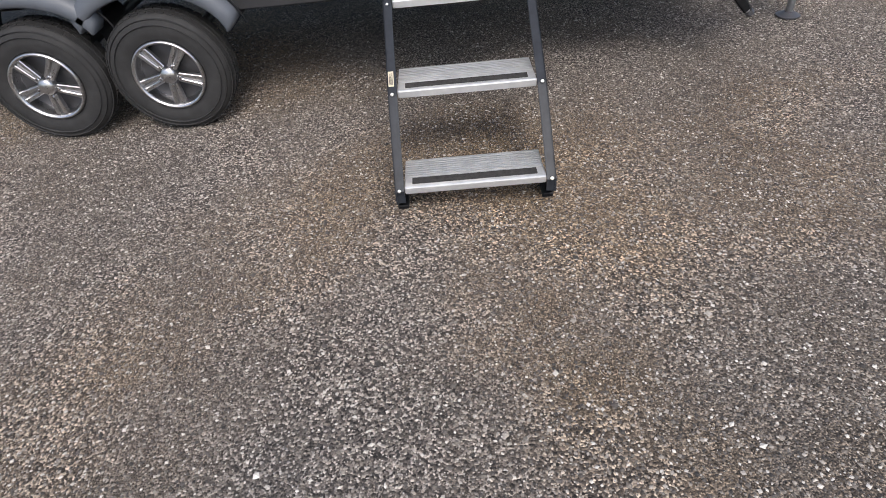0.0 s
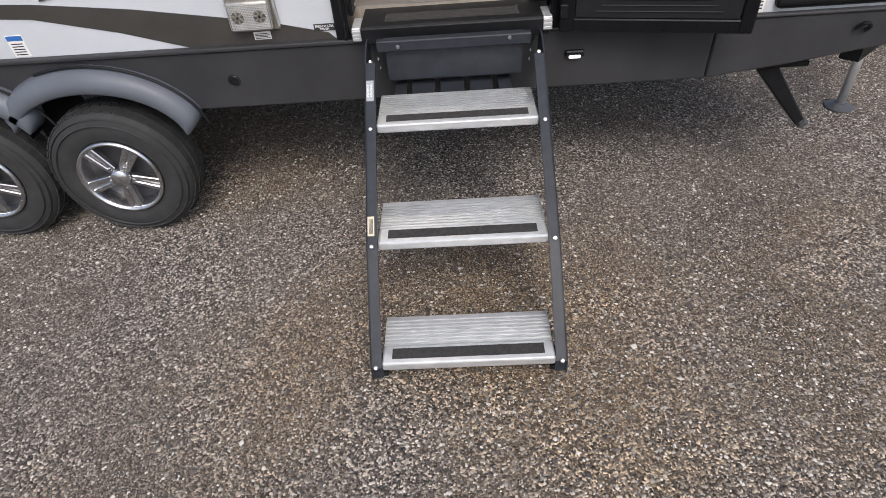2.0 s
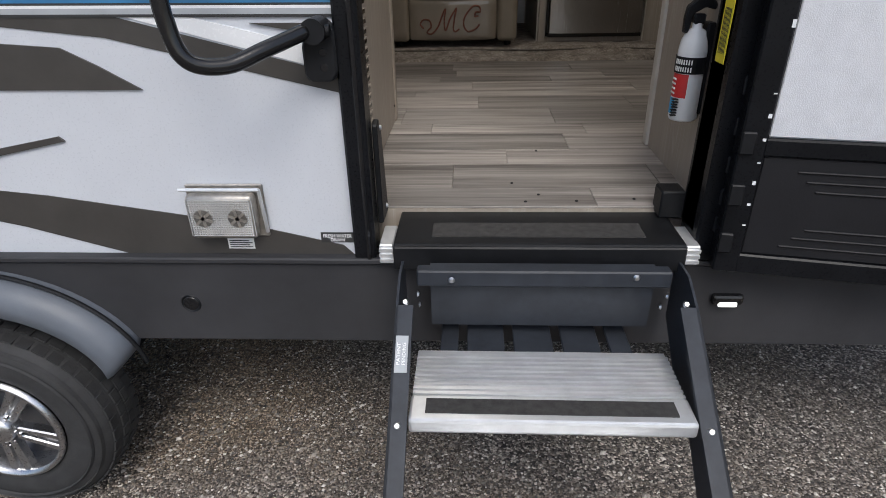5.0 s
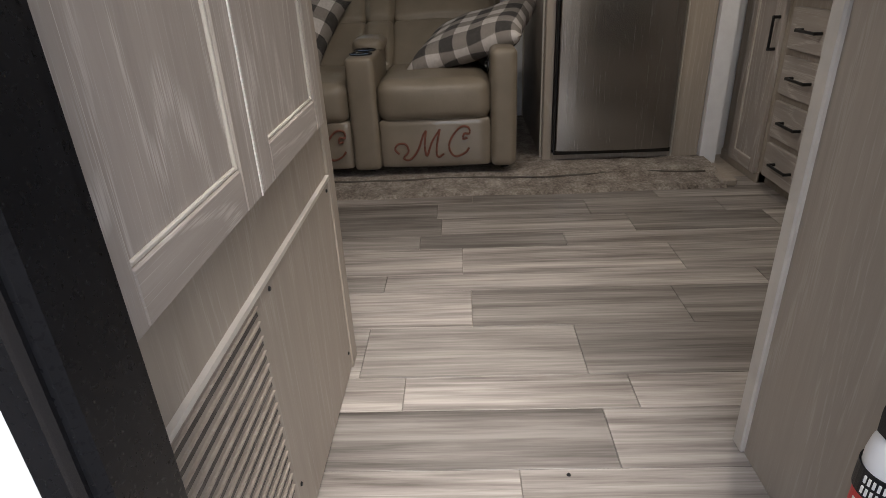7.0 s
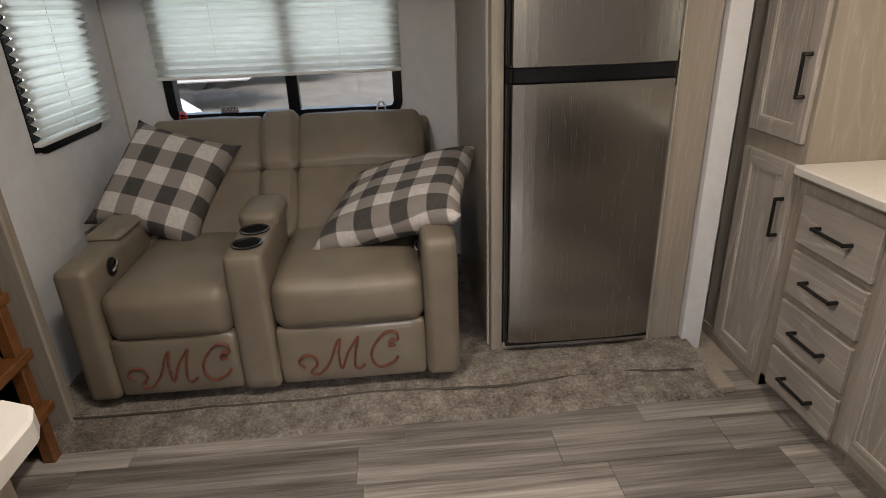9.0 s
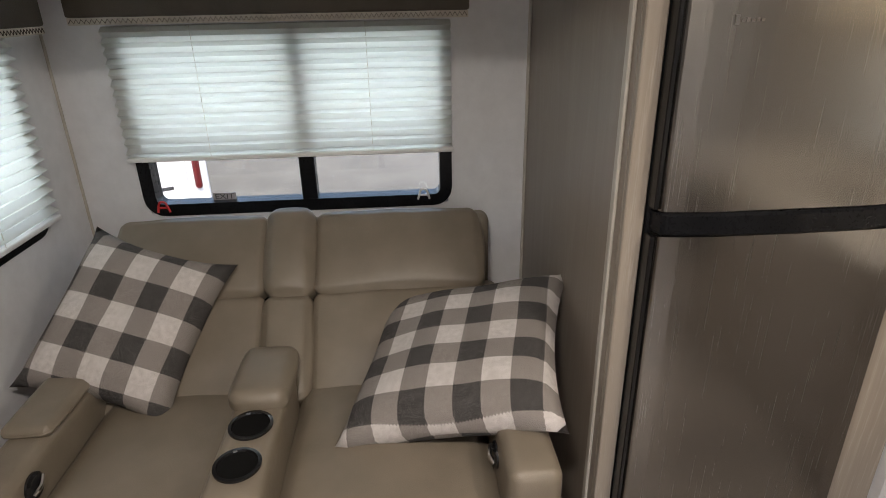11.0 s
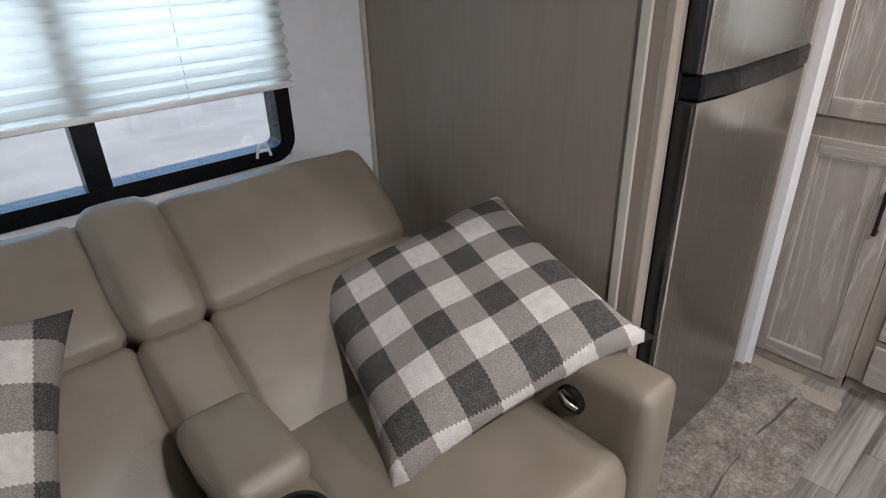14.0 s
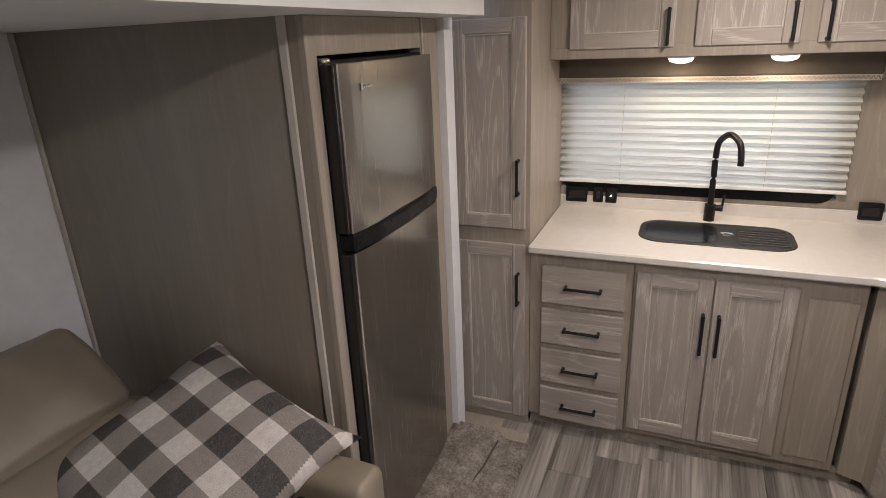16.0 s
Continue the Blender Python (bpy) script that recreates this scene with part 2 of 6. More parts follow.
def blind_material():
    m, n, l, b = nodes_of("pleated_blind_cloth", 0.9, 0.0, (0.80, 0.81, 0.79))
    out = n["Material Output"]
    tr = add(n, "BsdfTranslucent", Color=(0.66, 0.69, 0.66, 1))
    ms = add(n, "MixShader", Fac=0.45)
    l.new(b.outputs["BSDF"], ms.inputs[1])
    l.new(tr.outputs["BSDF"], ms.inputs[2])
    l.new(ms.outputs["Shader"], out.inputs["Surface"])
    v = mapped(n, l)
    f = add(n, "TexNoise", Scale=240.0, Detail=3.0)
    l.new(v, f.inputs["Vector"])
    bump(n, l, b, f.outputs["Fac"], 0.2, 0.002)
    return m


def glass_material():
    m, n, l, b = nodes_of("window_glass", 0.02, 0.0, (0.95, 0.97, 0.97))
    b.inputs["Transmission Weight"].default_value = 1.0
    b.inputs["IOR"].default_value = 1.45
    return m


def glow(name, colour, strength):
    m, n, l, b = nodes_of(name, 0.4, 0.0, (0.9, 0.9, 0.88))
    b.inputs["Emission Color"].default_value, b.inputs["Emission Strength"].default_value = (*colour, 1), strength
    return m


GRAVEL, PEBBLE = gravel_material(), island_stone()
SHELL = plain("grey_gelcoat", (0.56, 0.58, 0.62), 0.28, vary=0.05, scale=2.5, coat=0.3)
SHELL_WHITE = plain("white_gelcoat", (0.76, 0.77, 0.78), 0.25, vary=0.04, scale=2.5, coat=0.3)
DECAL_DARK = plain("charcoal_vinyl_decal", (0.052, 0.048, 0.044), 0.35, vary=0.15)
DECAL_BLUE = plain("blue_vinyl_decal", (0.035, 0.15, 0.32), 0.3, vary=0.3, scale=5)
DECAL_SILVER = plain("silver_vinyl_decal", (0.36, 0.38, 0.40), 0.3, vary=0.12)
SKIRT = plain("dark_moulded_skirt", (0.040, 0.040, 0.043), 0.48, vary=0.18, scale=4, bumpy=0.08, spec=0.22)
FENDER = plain("blue_grey_fender_plastic", (0.105, 0.118, 0.140), 0.46, vary=0.12, scale=5, bumpy=0.08)
RUBBER = plain("tyre_rubber", (0.028, 0.028, 0.029), 0.75, vary=0.3, scale=14, bumpy=0.2)
ALLOY = plain("machined_alloy", (0.58, 0.58, 0.59), 0.28, 1.0, vary=0.1)
ALLOY_DARK = plain("painted_alloy_pocket", (0.12, 0.12, 0.13), 0.4, 0.6)
ALLOY_MID = plain("brushed_alloy_groove", (0.33, 0.33, 0.34), 0.38, 0.8)
BLACK = plain("black_powder_coat", (0.010, 0.0105, 0.012), 0.40, vary=0.3, scale=20, bumpy=0.12, bump_scale=500, spec=0.22)
STEEL_BLUE = plain("slate_powder_coat", (0.030, 0.034, 0.042), 0.38, vary=0.2, scale=18, bumpy=0.1, bump_scale=500, spec=0.22)
ALUMINIUM = plain("ribbed_aluminium", (0.72, 0.73, 0.74), 0.38, 0.65, vary=0.1, scale=18)
GRIP = plain("grip_tape", (0.040, 0.038, 0.036), 0.95, vary=0.35, scale=60, bumpy=0.7, bump_scale=700)
BLACK_GLOSS = plain("black_gloss_plastic", (0.010, 0.010, 0.011), 0.18, vary=0.2)
BLACK_FRAME = plain("black_door_frame_paint", (0.007, 0.0075, 0.009), 0.28, vary=0.3, spec=0.18)
SCREW = plain("zinc_screw", (0.7, 0.7, 0.7), 0.3, 1.0)
STICKER = plain("white_sticker", (0.78, 0.78, 0.76), 0.5, vary=0.04)
TAG_GREY = plain("grey_window_sticker", (0.36, 0.35, 0.37), 0.4, vary=0.06)
STICKER_BLUE = plain("blue_sticker_print", (0.03, 0.14, 0.42), 0.5)
STICKER_YELLOW = plain("yellow_sticker", (0.85, 0.70, 0.04), 0.5, vary=0.05)
STICKER_TAN = plain("cream_sticker", (0.62, 0.56, 0.42), 0.5)
PRINT = plain("dark_print", (0.03, 0.03, 0.03), 0.6)
PRINT_WHITE = plain("white_print", (0.8, 0.8, 0.8), 0.6, vary=0.02)
RED = plain("red_print", (0.55, 0.03, 0.03), 0.45)
CYAN = plain("cyan_print", (0.05, 0.35, 0.65), 0.45)
ENAMEL = plain("white_enamel", (0.80, 0.80, 0.80), 0.3, vary=0.03)
MESH_METAL = plain("vent_mesh_metal", (0.45, 0.42, 0.38), 0.4, 0.85, vary=0.25, scale=40)
PORT_GREY = plain("sooty_grey_metal", (0.17, 0.16, 0.145), 0.5, 0.6, vary=0.3, scale=60)
SCREEN = plain("pale_screen_panel", (0.58, 0.59, 0.62), 0.6, vary=0.05, scale=30, bumpy=0.3, bump_scale=420)
RIB = plain("dark_moulded_door_panel", (0.014, 0.014, 0.016), 0.5, bumpy=0.1, spec=0.22)
PANEL_WOOD = wood("taupe_laminate_panel", (0.27, 0.232, 0.192), (0.345, 0.302, 0.254), "z", 0.5, 0.12, False, 0.15, 0.6)
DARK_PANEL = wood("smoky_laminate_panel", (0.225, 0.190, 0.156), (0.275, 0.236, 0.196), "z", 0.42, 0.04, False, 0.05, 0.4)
DOOR_WOOD = wood("limed_oak_door", (0.29, 0.256, 0.226), (0.40, 0.36, 0.325), "z", 0.5, 0.3, False, 0.50)
RAIL_WOOD = wood("limed_oak_rail", (0.29, 0.256, 0.226), (0.40, 0.36, 0.325), "y", 0.5, 0.3, False, 0.45)
STAIN_WOOD = wood("orange_stained_pine", (0.12, 0.045, 0.014), (0.24, 0.10, 0.034), "x", 0.4)
PLANK = wood("grey_vinyl_plank", (0.125, 0.108, 0.097), (0.51, 0.472, 0.437), "x", 0.40, 0.08, True, 0.0, 0.55)
LEATHER, STAINLESS, CARPET, PLAID = leather_material(), steel_material(), carpet_material(), plaid_material()
FILMED = leather_material("leather_under_clear_film", 1.0)
BLIND, GLASS = blind_material(), glass_material()
WALL = plain("off_white_wall_board", (0.72, 0.725, 0.745), 0.7, vary=0.05, scale=14, bumpy=0.15, bump_scale=120)
CEIL = plain("white_ceiling_board", (0.72, 0.72, 0.72), 0.7, vary=0.03)
VALANCE = plain("brown_valance_vinyl", (0.085, 0.072, 0.058), 0.6, vary=0.15, bumpy=0.3, bump_scale=260)
TRIM_CLOTH = plain("cream_zigzag_trim", (0.62, 0.58, 0.52), 0.9, bumpy=0.4)
COUNTER = plain("white_solid_countertop", (0.64, 0.617, 0.58), 0.22, vary=0.03, scale=30, coat=0.2)
SINK = plain("black_granite_sink", (0.018, 0.018, 0.019), 0.5, vary=0.3, scale=120, bumpy=0.15, bump_scale=600)
# Black of the cup wells; also painted shade in seat gaps and stair recess.
WELL_SHADE_BLACK = plain("cup_well_and_shade_black", (0.006, 0.006, 0.006), 0.9, vary=0.2, spec=0.1)
MATT_BLACK = plain("matt_black_metal", (0.012, 0.012, 0.013), 0.38, 0.4)
THREAD = plain("rust_embroidery", (0.15, 0.05, 0.03), 0.7, vary=0.3, scale=40)
CHROME = plain("chrome", (0.8, 0.8, 0.8), 0.12, 1.0, vary=0.04)
GREY_EDGE = plain("pale_edge_trim", (0.50, 0.47, 0.42), 0.45)
DUST = plain("pale_dusty_gravel", (0.122, 0.114, 0.096), 0.95, vary=0.22, scale=0.9, bumpy=0.6, bump_scale=60)
TAIL_RED = plain("dark_red_lens", (0.10, 0.012, 0.012), 0.25)
LED = glow("warm_led_lens", (1.0, 0.80, 0.52), 9.0)
LED_CEIL = glow("ceiling_led_lens", (1.0, 0.88, 0.72), 6.0)
LED_GREEN = glow("green_pilot_light", (0.1, 1.0, 0.3), 3.0)
MARKER = glow("marker_lamp_lens", (1.0, 0.97, 0.9), 1.2)


# ---- builders ----
ORIGIN = {}
PLACE = Vector((0, 0, 0))        # where the things being built are shifted to


def thing(name, base, label, category, group="", kind=""):
    e = new(name)
    e.location = Vector(base) + PLACE
    e.empty_display_size = 0.1
    ORIGIN[e] = Vector(base)
    return tagged(e, label, category, group, kind)


def finish(bm, material, name, base=(0, 0, 0), smooth=False):
    bmesh.ops.recalc_face_normals(bm, faces=bm.faces)
    bmesh.ops.translate(bm, verts=bm.verts, vec=-Vector(base))
    me = bpy.data.meshes.new(name)
    bm.to_mesh(me)
    bm.free()
    me.materials.append(material)
    if smooth:
        me.polygons.foreach_set("use_smooth", [True] * len(me.polygons))
        me.update()
    return me


def part(name, bm, material, parent, label="", smooth=False):
    """One mesh under a thing or under a part; the bmesh is in world coordinates."""
    base = ORIGIN[parent]
    ob = new(name, finish(bm, material, name, base, smooth))
    ob.parent = parent
    ORIGIN[ob] = base
    return tagged(ob, label)


def setting(name, bm, material, label, category, smooth=False):
    ob = new(name, finish(bm, material, name, (0, 0, 0), smooth))
    ob.location = PLACE
    ORIGIN[ob] = Vector((0, 0, 0))
    return tagged(ob, label, category, "", "structure")


def box(x0, x1, y0, y1, z0, z1, bev=0.0, seg=1, bm=None, turn=None):
    own = bmesh.new()
    bmesh.ops.create_cube(own, size=1)
    for v in own.verts:
        v.co = Vector(((x0 + x1) / 2 + v.co.x * (x1 - x0), (y0 + y1) / 2 + v.co.y * (y1 - y0), (z0 + z1) / 2 + v.co.z * (z1 - z0)))
    if bev:
        bmesh.ops.bevel(own, geom=own.edges[:], offset=bev, segments=seg, profile=0.5, affect="EDGES")
    if turn:
        own.transform(turn)
    return join(bm, own)


def join(bm, own):
    if bm is None:
        return own
    me = bpy.data.meshes.new("scratch")
    own.to_mesh(me)
    own.free()
    bm.from_mesh(me)
    bpy.data.meshes.remove(me)
    return bm


def prism(points, axis, a0, a1, bev=0.0, bm=None):
    """A polygon given in the two other axes, drawn out along one axis."""
    own = bmesh.new()
    def at(p, a):
        return {"x": (a, p[0], p[1]), "y": (p[0], a, p[1]), "z": (p[0], p[1], a)}[axis]
    lo = [own.verts.new(at(p, a0)) for p in points]
    hi = [own.verts.new(at(p, a1)) for p in points]
    own.faces.new(lo)
    own.faces.new(hi[::-1])
    for i in range(len(points)):
        j = (i + 1) % len(points)
        own.faces.new((lo[i], hi[i], hi[j], lo[j]))
    if bev:
        bmesh.ops.recalc_face_normals(own, faces=own.faces)
        bmesh.ops.bevel(own, geom=own.edges[:], offset=bev, segments=1, profile=0.5, affect="EDGES")
    return join(bm, own)


def lathe(profile, centre, axis="y", seg=40, bm=None):
    """Rings of (radius, place along the axis) round a centre."""
    own = bmesh.new()
    rings = []
    for r, h in profile:
        ring = []
        for i in range(seg):
            a = 2 * math.pi * i / seg
            c, s = r * math.cos(a), r * math.sin(a)
            p = {"x": (h, c, s), "y": (c, h, s), "z": (c, s, h)}[axis]
            ring.append(own.verts.new(Vector(centre) + Vector(p)))
        rings.append(ring)
    for a, c in zip(rings, rings[1:]):
        for i in range(seg):
            j = (i + 1) % seg
            own.faces.new((a[i], a[j], c[j], c[i]))
    bmesh.ops.remove_doubles(own, verts=own.verts, dist=1e-6)
    return join(bm, own)


def rod(p0, p1, r, seg=12, r1=None, bm=None):
    own = bmesh.new()
    p0, p1 = Vector(p0), Vector(p1)
    d = p1 - p0
    bmesh.ops.create_cone(own, cap_ends=True, segments=seg, radius1=r, radius2=r if r1 is None else r1, depth=d.length)
    own.transform(Matrix.Translation((p0 + p1) / 2) @ d.to_track_quat("Z", "Y").to_matrix().to_4x4())
    return join(bm, own)


def tube(points, r, seg=12, bm=None, steps=8, flat=1.0):
    """A round bar swept along a smooth line through the points."""
    pts = [Vector(p) for p in points]
    line = []
    for i in range(len(pts) - 1):
        a, p, q, c = pts[max(i - 1, 0)], pts[i], pts[i + 1], pts[min(i + 2, len(pts) - 1)]
        for k in range(steps):
            t = k / steps
            line.append(0.5 * ((2 * p) + (q - a) * t + (2 * a - 5 * p + 4 * q - c) * t * t + (3 * p - a - 3 * q + c) * t ** 3))
    line.append(pts[-1])
    own = bmesh.new()
    rings = []
    up = Vector((0, 0, 1))
    for i, p in enumerate(line):
        d = (line[min(i + 1, len(line) - 1)] - line[max(i - 1, 0)]).normalized()
        side = d.cross(up)
        if side.length < 1e-3:
            side = d.cross(Vector((0, 1, 0)))
        side.normalize()
        over = side.cross(d)
        rings.append([own.verts.new(p + r * (math.cos(2 * math.pi * k / seg) * side + flat * math.sin(2 * math.pi * k / seg) * over)) for k in range(seg)])
    for a, c in zip(rings, rings[1:]):
        for k in range(seg):
            j = (k + 1) % seg
            own.faces.new((a[k], a[j], c[j], c[k]))
    own.faces.new(rings[0])
    own.faces.new(rings[-1])
    return join(bm, own)


def soft(x0, x1, y0, y1, z0, z1, r=0.05, puff=0.02, cuts=7, turn=None, crease=0.0, bm=None, seed=0):
    """A stuffed cushion block: rounded edges, puffed faces, faint unevenness."""
    own = bmesh.new()
    bmesh.ops.create_cube(own, size=2)
    bmesh.ops.subdivide_edges(own, edges=own.edges[:], cuts=cuts, use_grid_fill=True)
    c = Vector(((x0 + x1) / 2, (y0 + y1) / 2, (z0 + z1) / 2))
    h = Vector(((x1 - x0) / 2, (y1 - y0) / 2, (z1 - z0) / 2))
    r = min(r, h.x, h.y, h.z)
    def spread(k, half):
        """Even steps over the flat middle, even arcs over the rounded rim."""
        s = abs(k)
        if s <= 0.6:
            return math.copysign((half - r) * s / 0.6, k)
        return math.copysign(half - r + r * math.tan(math.pi / 4 * (s - 0.6) / 0.4), k)

    for v in own.verts:
        p = Vector([spread(v.co[i], h[i]) for i in range(3)])
        u = Vector([p[i] / h[i] for i in range(3)])
        core = Vector([max(-(h[i] - r), min(h[i] - r, p[i])) for i in range(3)])
        d = p - core
        if d.length > 1e-9:
            p = core + d.normalized() * r
        w = [(1 - u[(i + 1) % 3] ** 2) * (1 - u[(i + 2) % 3] ** 2) for i in range(3)]
        for i in range(3):
            if abs(u[i]) > 0.6:
                p[i] += math.copysign(puff * w[i] * min(1, h[i] / 0.06), u[i])
        if crease:
            q = (c + p) * 9 + Vector((seed, seed * 2, 0))
            p += noise.noise_vector(q) * crease
        v.co = c + p
    if turn:
        own.transform(turn)
    return join(bm, own)


def sheet_text(words, height, m, material, parent=None, name="lettering", width=None):
    """Raised lettering as a mesh, lying in the local x-y plane of m."""
    cu = bpy.data.curves.new(name, "FONT")
    cu.body, cu.size, cu.extrude, cu.align_x, cu.align_y = words, height, 0.0008, "CENTER", "CENTER"
    tmp = bpy.data.objects.new(name, cu)
    scene.collection.objects.link(tmp)
    bpy.context.view_layer.update()
    me = bpy.data.meshes.new_from_object(tmp.evaluated_get(bpy.context.evaluated_depsgraph_get()))
    bpy.data.objects.remove(tmp)
    bm = bmesh.new()
    bm.from_mesh(me)
    bpy.data.meshes.remove(me)
    if width:
        xs = [v.co.x for v in bm.verts]
        k = width / (max(xs) - min(xs))
        for v in bm.verts:
            v.co.x *= k
    bm.transform(m)
    return part(name, bm, material, parent)


def screws(places, normal, r, parent, material=None, name="screw"):
    """Domed screw heads, one mesh each."""
    n = Vector(normal)
    for p in places:
        own = bmesh.new()
        bmesh.ops.create_cone(own, cap_ends=True, segments=10, radius1=r, radius2=r * 0.6, depth=r * 0.6)
        own.transform(Matrix.Translation(Vector(p) + n * r * 0.25) @ n.to_track_quat("Z", "Y").to_matrix().to_4x4())
        part(name, own, material or SCREW, parent)


FL, SF = 0.95, 1.0        # cabin floor, slide-out floor
SLIDE_TOP, CABIN_TOP = 2.66, 2.95


# ---- ground ----
def ground():
    bm = bmesh.new()
    n = 90
    xs = [(-1 + 2 * i / n) for i in range(n + 1)]
    grid = [math.copysign(abs(t) ** 3.2, t) * 420 for t in xs]
    vs = [[bm.verts.new((x, y, 0.012 * noise.noise(Vector((x * 0.5, y * 0.5, 0))) if abs(x) < 40 and abs(y) < 40 else 0)) for y in grid] for x in grid]
    for i in range(n):
        for j in range(n):
            bm.faces.new((vs[i][j], vs[i + 1][j], vs[i + 1][j + 1], vs[i][j + 1]))
    return setting("ground", bm, GRAVEL, "grey-brown gravel lot with sandy patches", "ground", True)


def pebbles():
    """Loose stones strewn on the lot, each a small faceted lump."""
    rng = np.random.default_rng(5)
    n = 165000
    unit = np.array([(1, 0, 0), (-1, 0, 0), (0, 1, 0), (0, -1, 0), (0, 0, 1), (0, 0, -0.5)], float)
    tri = np.array([(0, 2, 4), (2, 1, 4), (1, 3, 4), (3, 0, 4), (2, 0, 5), (1, 2, 5), (3, 1, 5), (0, 3, 5)])
    x = rng.uniform(-2.9, 3.2, n)
    y = rng.uniform(-2.55, 1.35, n)
    size = 0.0025 + 0.0050 * rng.random(n) ** 2.2
    big = rng.random(n) < 0.012
    size[big] *= 1.7
    turn = rng.uniform(0, 6.283, n)
    stretch = rng.uniform(0.7, 1.35, (n, 3))
    stretch[:, 2] *= 0.62
    jag = rng.uniform(0.78, 1.2, (n, 6, 1))
    v = unit[None] * stretch[:, None] * jag
    c, s = np.cos(turn)[:, None], np.sin(turn)[:, None]
    w = np.stack((v[..., 0] * c - v[..., 1] * s, v[..., 0] * s + v[..., 1] * c, v[..., 2]), -1) * size[:, None, None]
    ground_z = np.array([0.012 * noise.noise(Vector((a * 0.5, b * 0.5, 0))) for a, b in zip(x, y)])
    w += np.stack((x, y, ground_z + size * 0.22), -1)[:, None]
    faces = (tri[None] + 6 * np.arange(n)[:, None, None]).reshape(-1, 3)
    me = bpy.data.meshes.new("gravel")
    me.from_pydata(w.reshape(-1, 3).tolist(), [], faces.tolist())
    me.materials.append(PEBBLE)
    ob = new("gravel", me)
    tagged(ob, "loose grey and tan gravel stones strewn over the lot", "gravel", "", "stuff")


ground()
pebbles()


# ---- trailer shell ----
DOOR_L, DOOR_R, DOOR_TOP = -0.402, 0.405, 2.85


def shell():
    bm = box(-6.2, -0.425, 0, 0.06, 0.84, 3.12)
    box(DOOR_R, 1.93, 0, 0.06, 0.84, 3.12, bm=bm)
    box(-0.425, DOOR_R, 0, 0.06, DOOR_TOP, 3.12, bm=bm)
    wall = setting("wall_south", bm, SHELL, "light grey glossy trailer side wall with charcoal graphics", "wall")

    def decal(points, material, label, y=-0.0025):
        part("graphic", prism(points, "y", y, 0.0), material, wall, label)

    # sweeping charcoal band above the skirt
    top = [(-6.0, 1.26), (-4.2, 1.20), (-2.6, 1.14), (-1.64, 1.078), (-1.25, 1.035), (-0.91, 0.982), (-0.7, 0.945), (-0.50, 0.897)]
    low = [(-1.065, 0.866), (-1.34, 0.948), (-1.67, 1.022), (-2.6, 1.085), (-4.2, 1.15), (-6.0, 1.20)]
    decal(top + [(-0.47, 0.866)] + low, DECAL_DARK, "sweeping charcoal vinyl band")
    # upper charcoal band and the spear below it
    decal([(-6.0, 1.98), (-2.4, 1.66), (-1.6, 1.56), (-0.97, 1.462), (-0.437, 1.322), (-0.437, 1.281), (-0.99, 1.415), (-1.62, 1.485), (-2.4, 1.53), (-6.0, 1.60)], DECAL_DARK, "charcoal vinyl band")
    decal([(-1.60, 1.088), (-1.156, 1.178), (-1.17, 1.190), (-1.60, 1.110)], DECAL_DARK, "thin charcoal vinyl spear", -0.006)
    decal([(-0.931, 1.30), (-1.02, 1.353), (-1.10, 1.395), (-1.7, 1.44), (-1.7, 1.303)], DECAL_DARK, "dark pointed vinyl wedge", -0.005)
    # white field, silver pinstripes and the blue fade under the window line
    decal([(-6.0, 2.02), (-2.4, 1.70), (-0.97, 1.50), (-0.437, 1.372), (-0.437, 1.325), (-0.97, 1.468), (-2.4, 1.672), (-6.0, 1.99)], SHELL_WHITE, "white vinyl stripe", -0.003)
    decal([(-0.655, 1.442), (-0.437, 1.440), (-0.437, 1.412), (-0.52, 1.418)], DECAL_DARK, "dark pointed vinyl accent", -0.006)
    for z0, z1, mat, label in ((1.452, 1.458, PRINT, "black pinstripe"), (1.458, 1.470, DECAL_SILVER, "silver pinstripe"), (1.470, 1.476, SHELL_WHITE, "white pinstripe"), (1.476, 1.481, PRINT, "black pinstripe"), (1.481, 1.518, DECAL_BLUE, "blue fade vinyl stripe"), (1.518, 1.523, PRINT, "black pinstripe"), (1.523, 1.534, SHELL_WHITE, "white pinstripe"), (1.534, 1.540, PRINT, "black pinstripe"), (1.540, 1.553, DECAL_SILVER, "silver pinstripe"), (1.553, 1.558, PRINT, "black pinstripe")):
        decal([(-6.0, z0 + 0.06), (-0.437, z0), (-0.437, z1), (-6.0, z1 + 0.06)], mat, label, -0.005)
    decal([(-6.0, 3.0), (-0.437, 3.0), (-0.437, 1.558), (-6.0, 1.618)], SHELL_WHITE, "white vinyl field")
    decal([(-2.3, 1.30), (-1.50, 1.222), (-2.3, 1.225)], SHELL_WHITE, "white vinyl wedge")
    # drain label, blue and white notice, model plate
    part("label", box(-0.557, -0.471, -0.003, 0, 0.905, 0.933), PRINT, wall, "black drain label with white words")
    sheet_text("FRESH WATER", 0.0135, pose(-0.514, -0.0035, 0.9235, 90), PRINT_WHITE, wall, width=0.074)
    sheet_text("DRAIN", 0.0125, pose(-0.514, -0.0035, 0.9125, 90), PRINT_WHITE, wall, width=0.036)
    part("label", box(-1.815, -1.745, -0.003, 0, 0.875, 0.965, 0.002), STICKER, wall, "white notice sticker with a blue head")
    part("label_print", box(-1.813, -1.747, -0.004, -0.001, 0.943, 0.963), STICKER_BLUE, wall)
    for k in range(5):
        part("label_print", box(-1.805, -1.757, -0.004, -0.001, 0.884 + 0.011 * k, 0.888 + 0.011 * k), PRINT, wall)
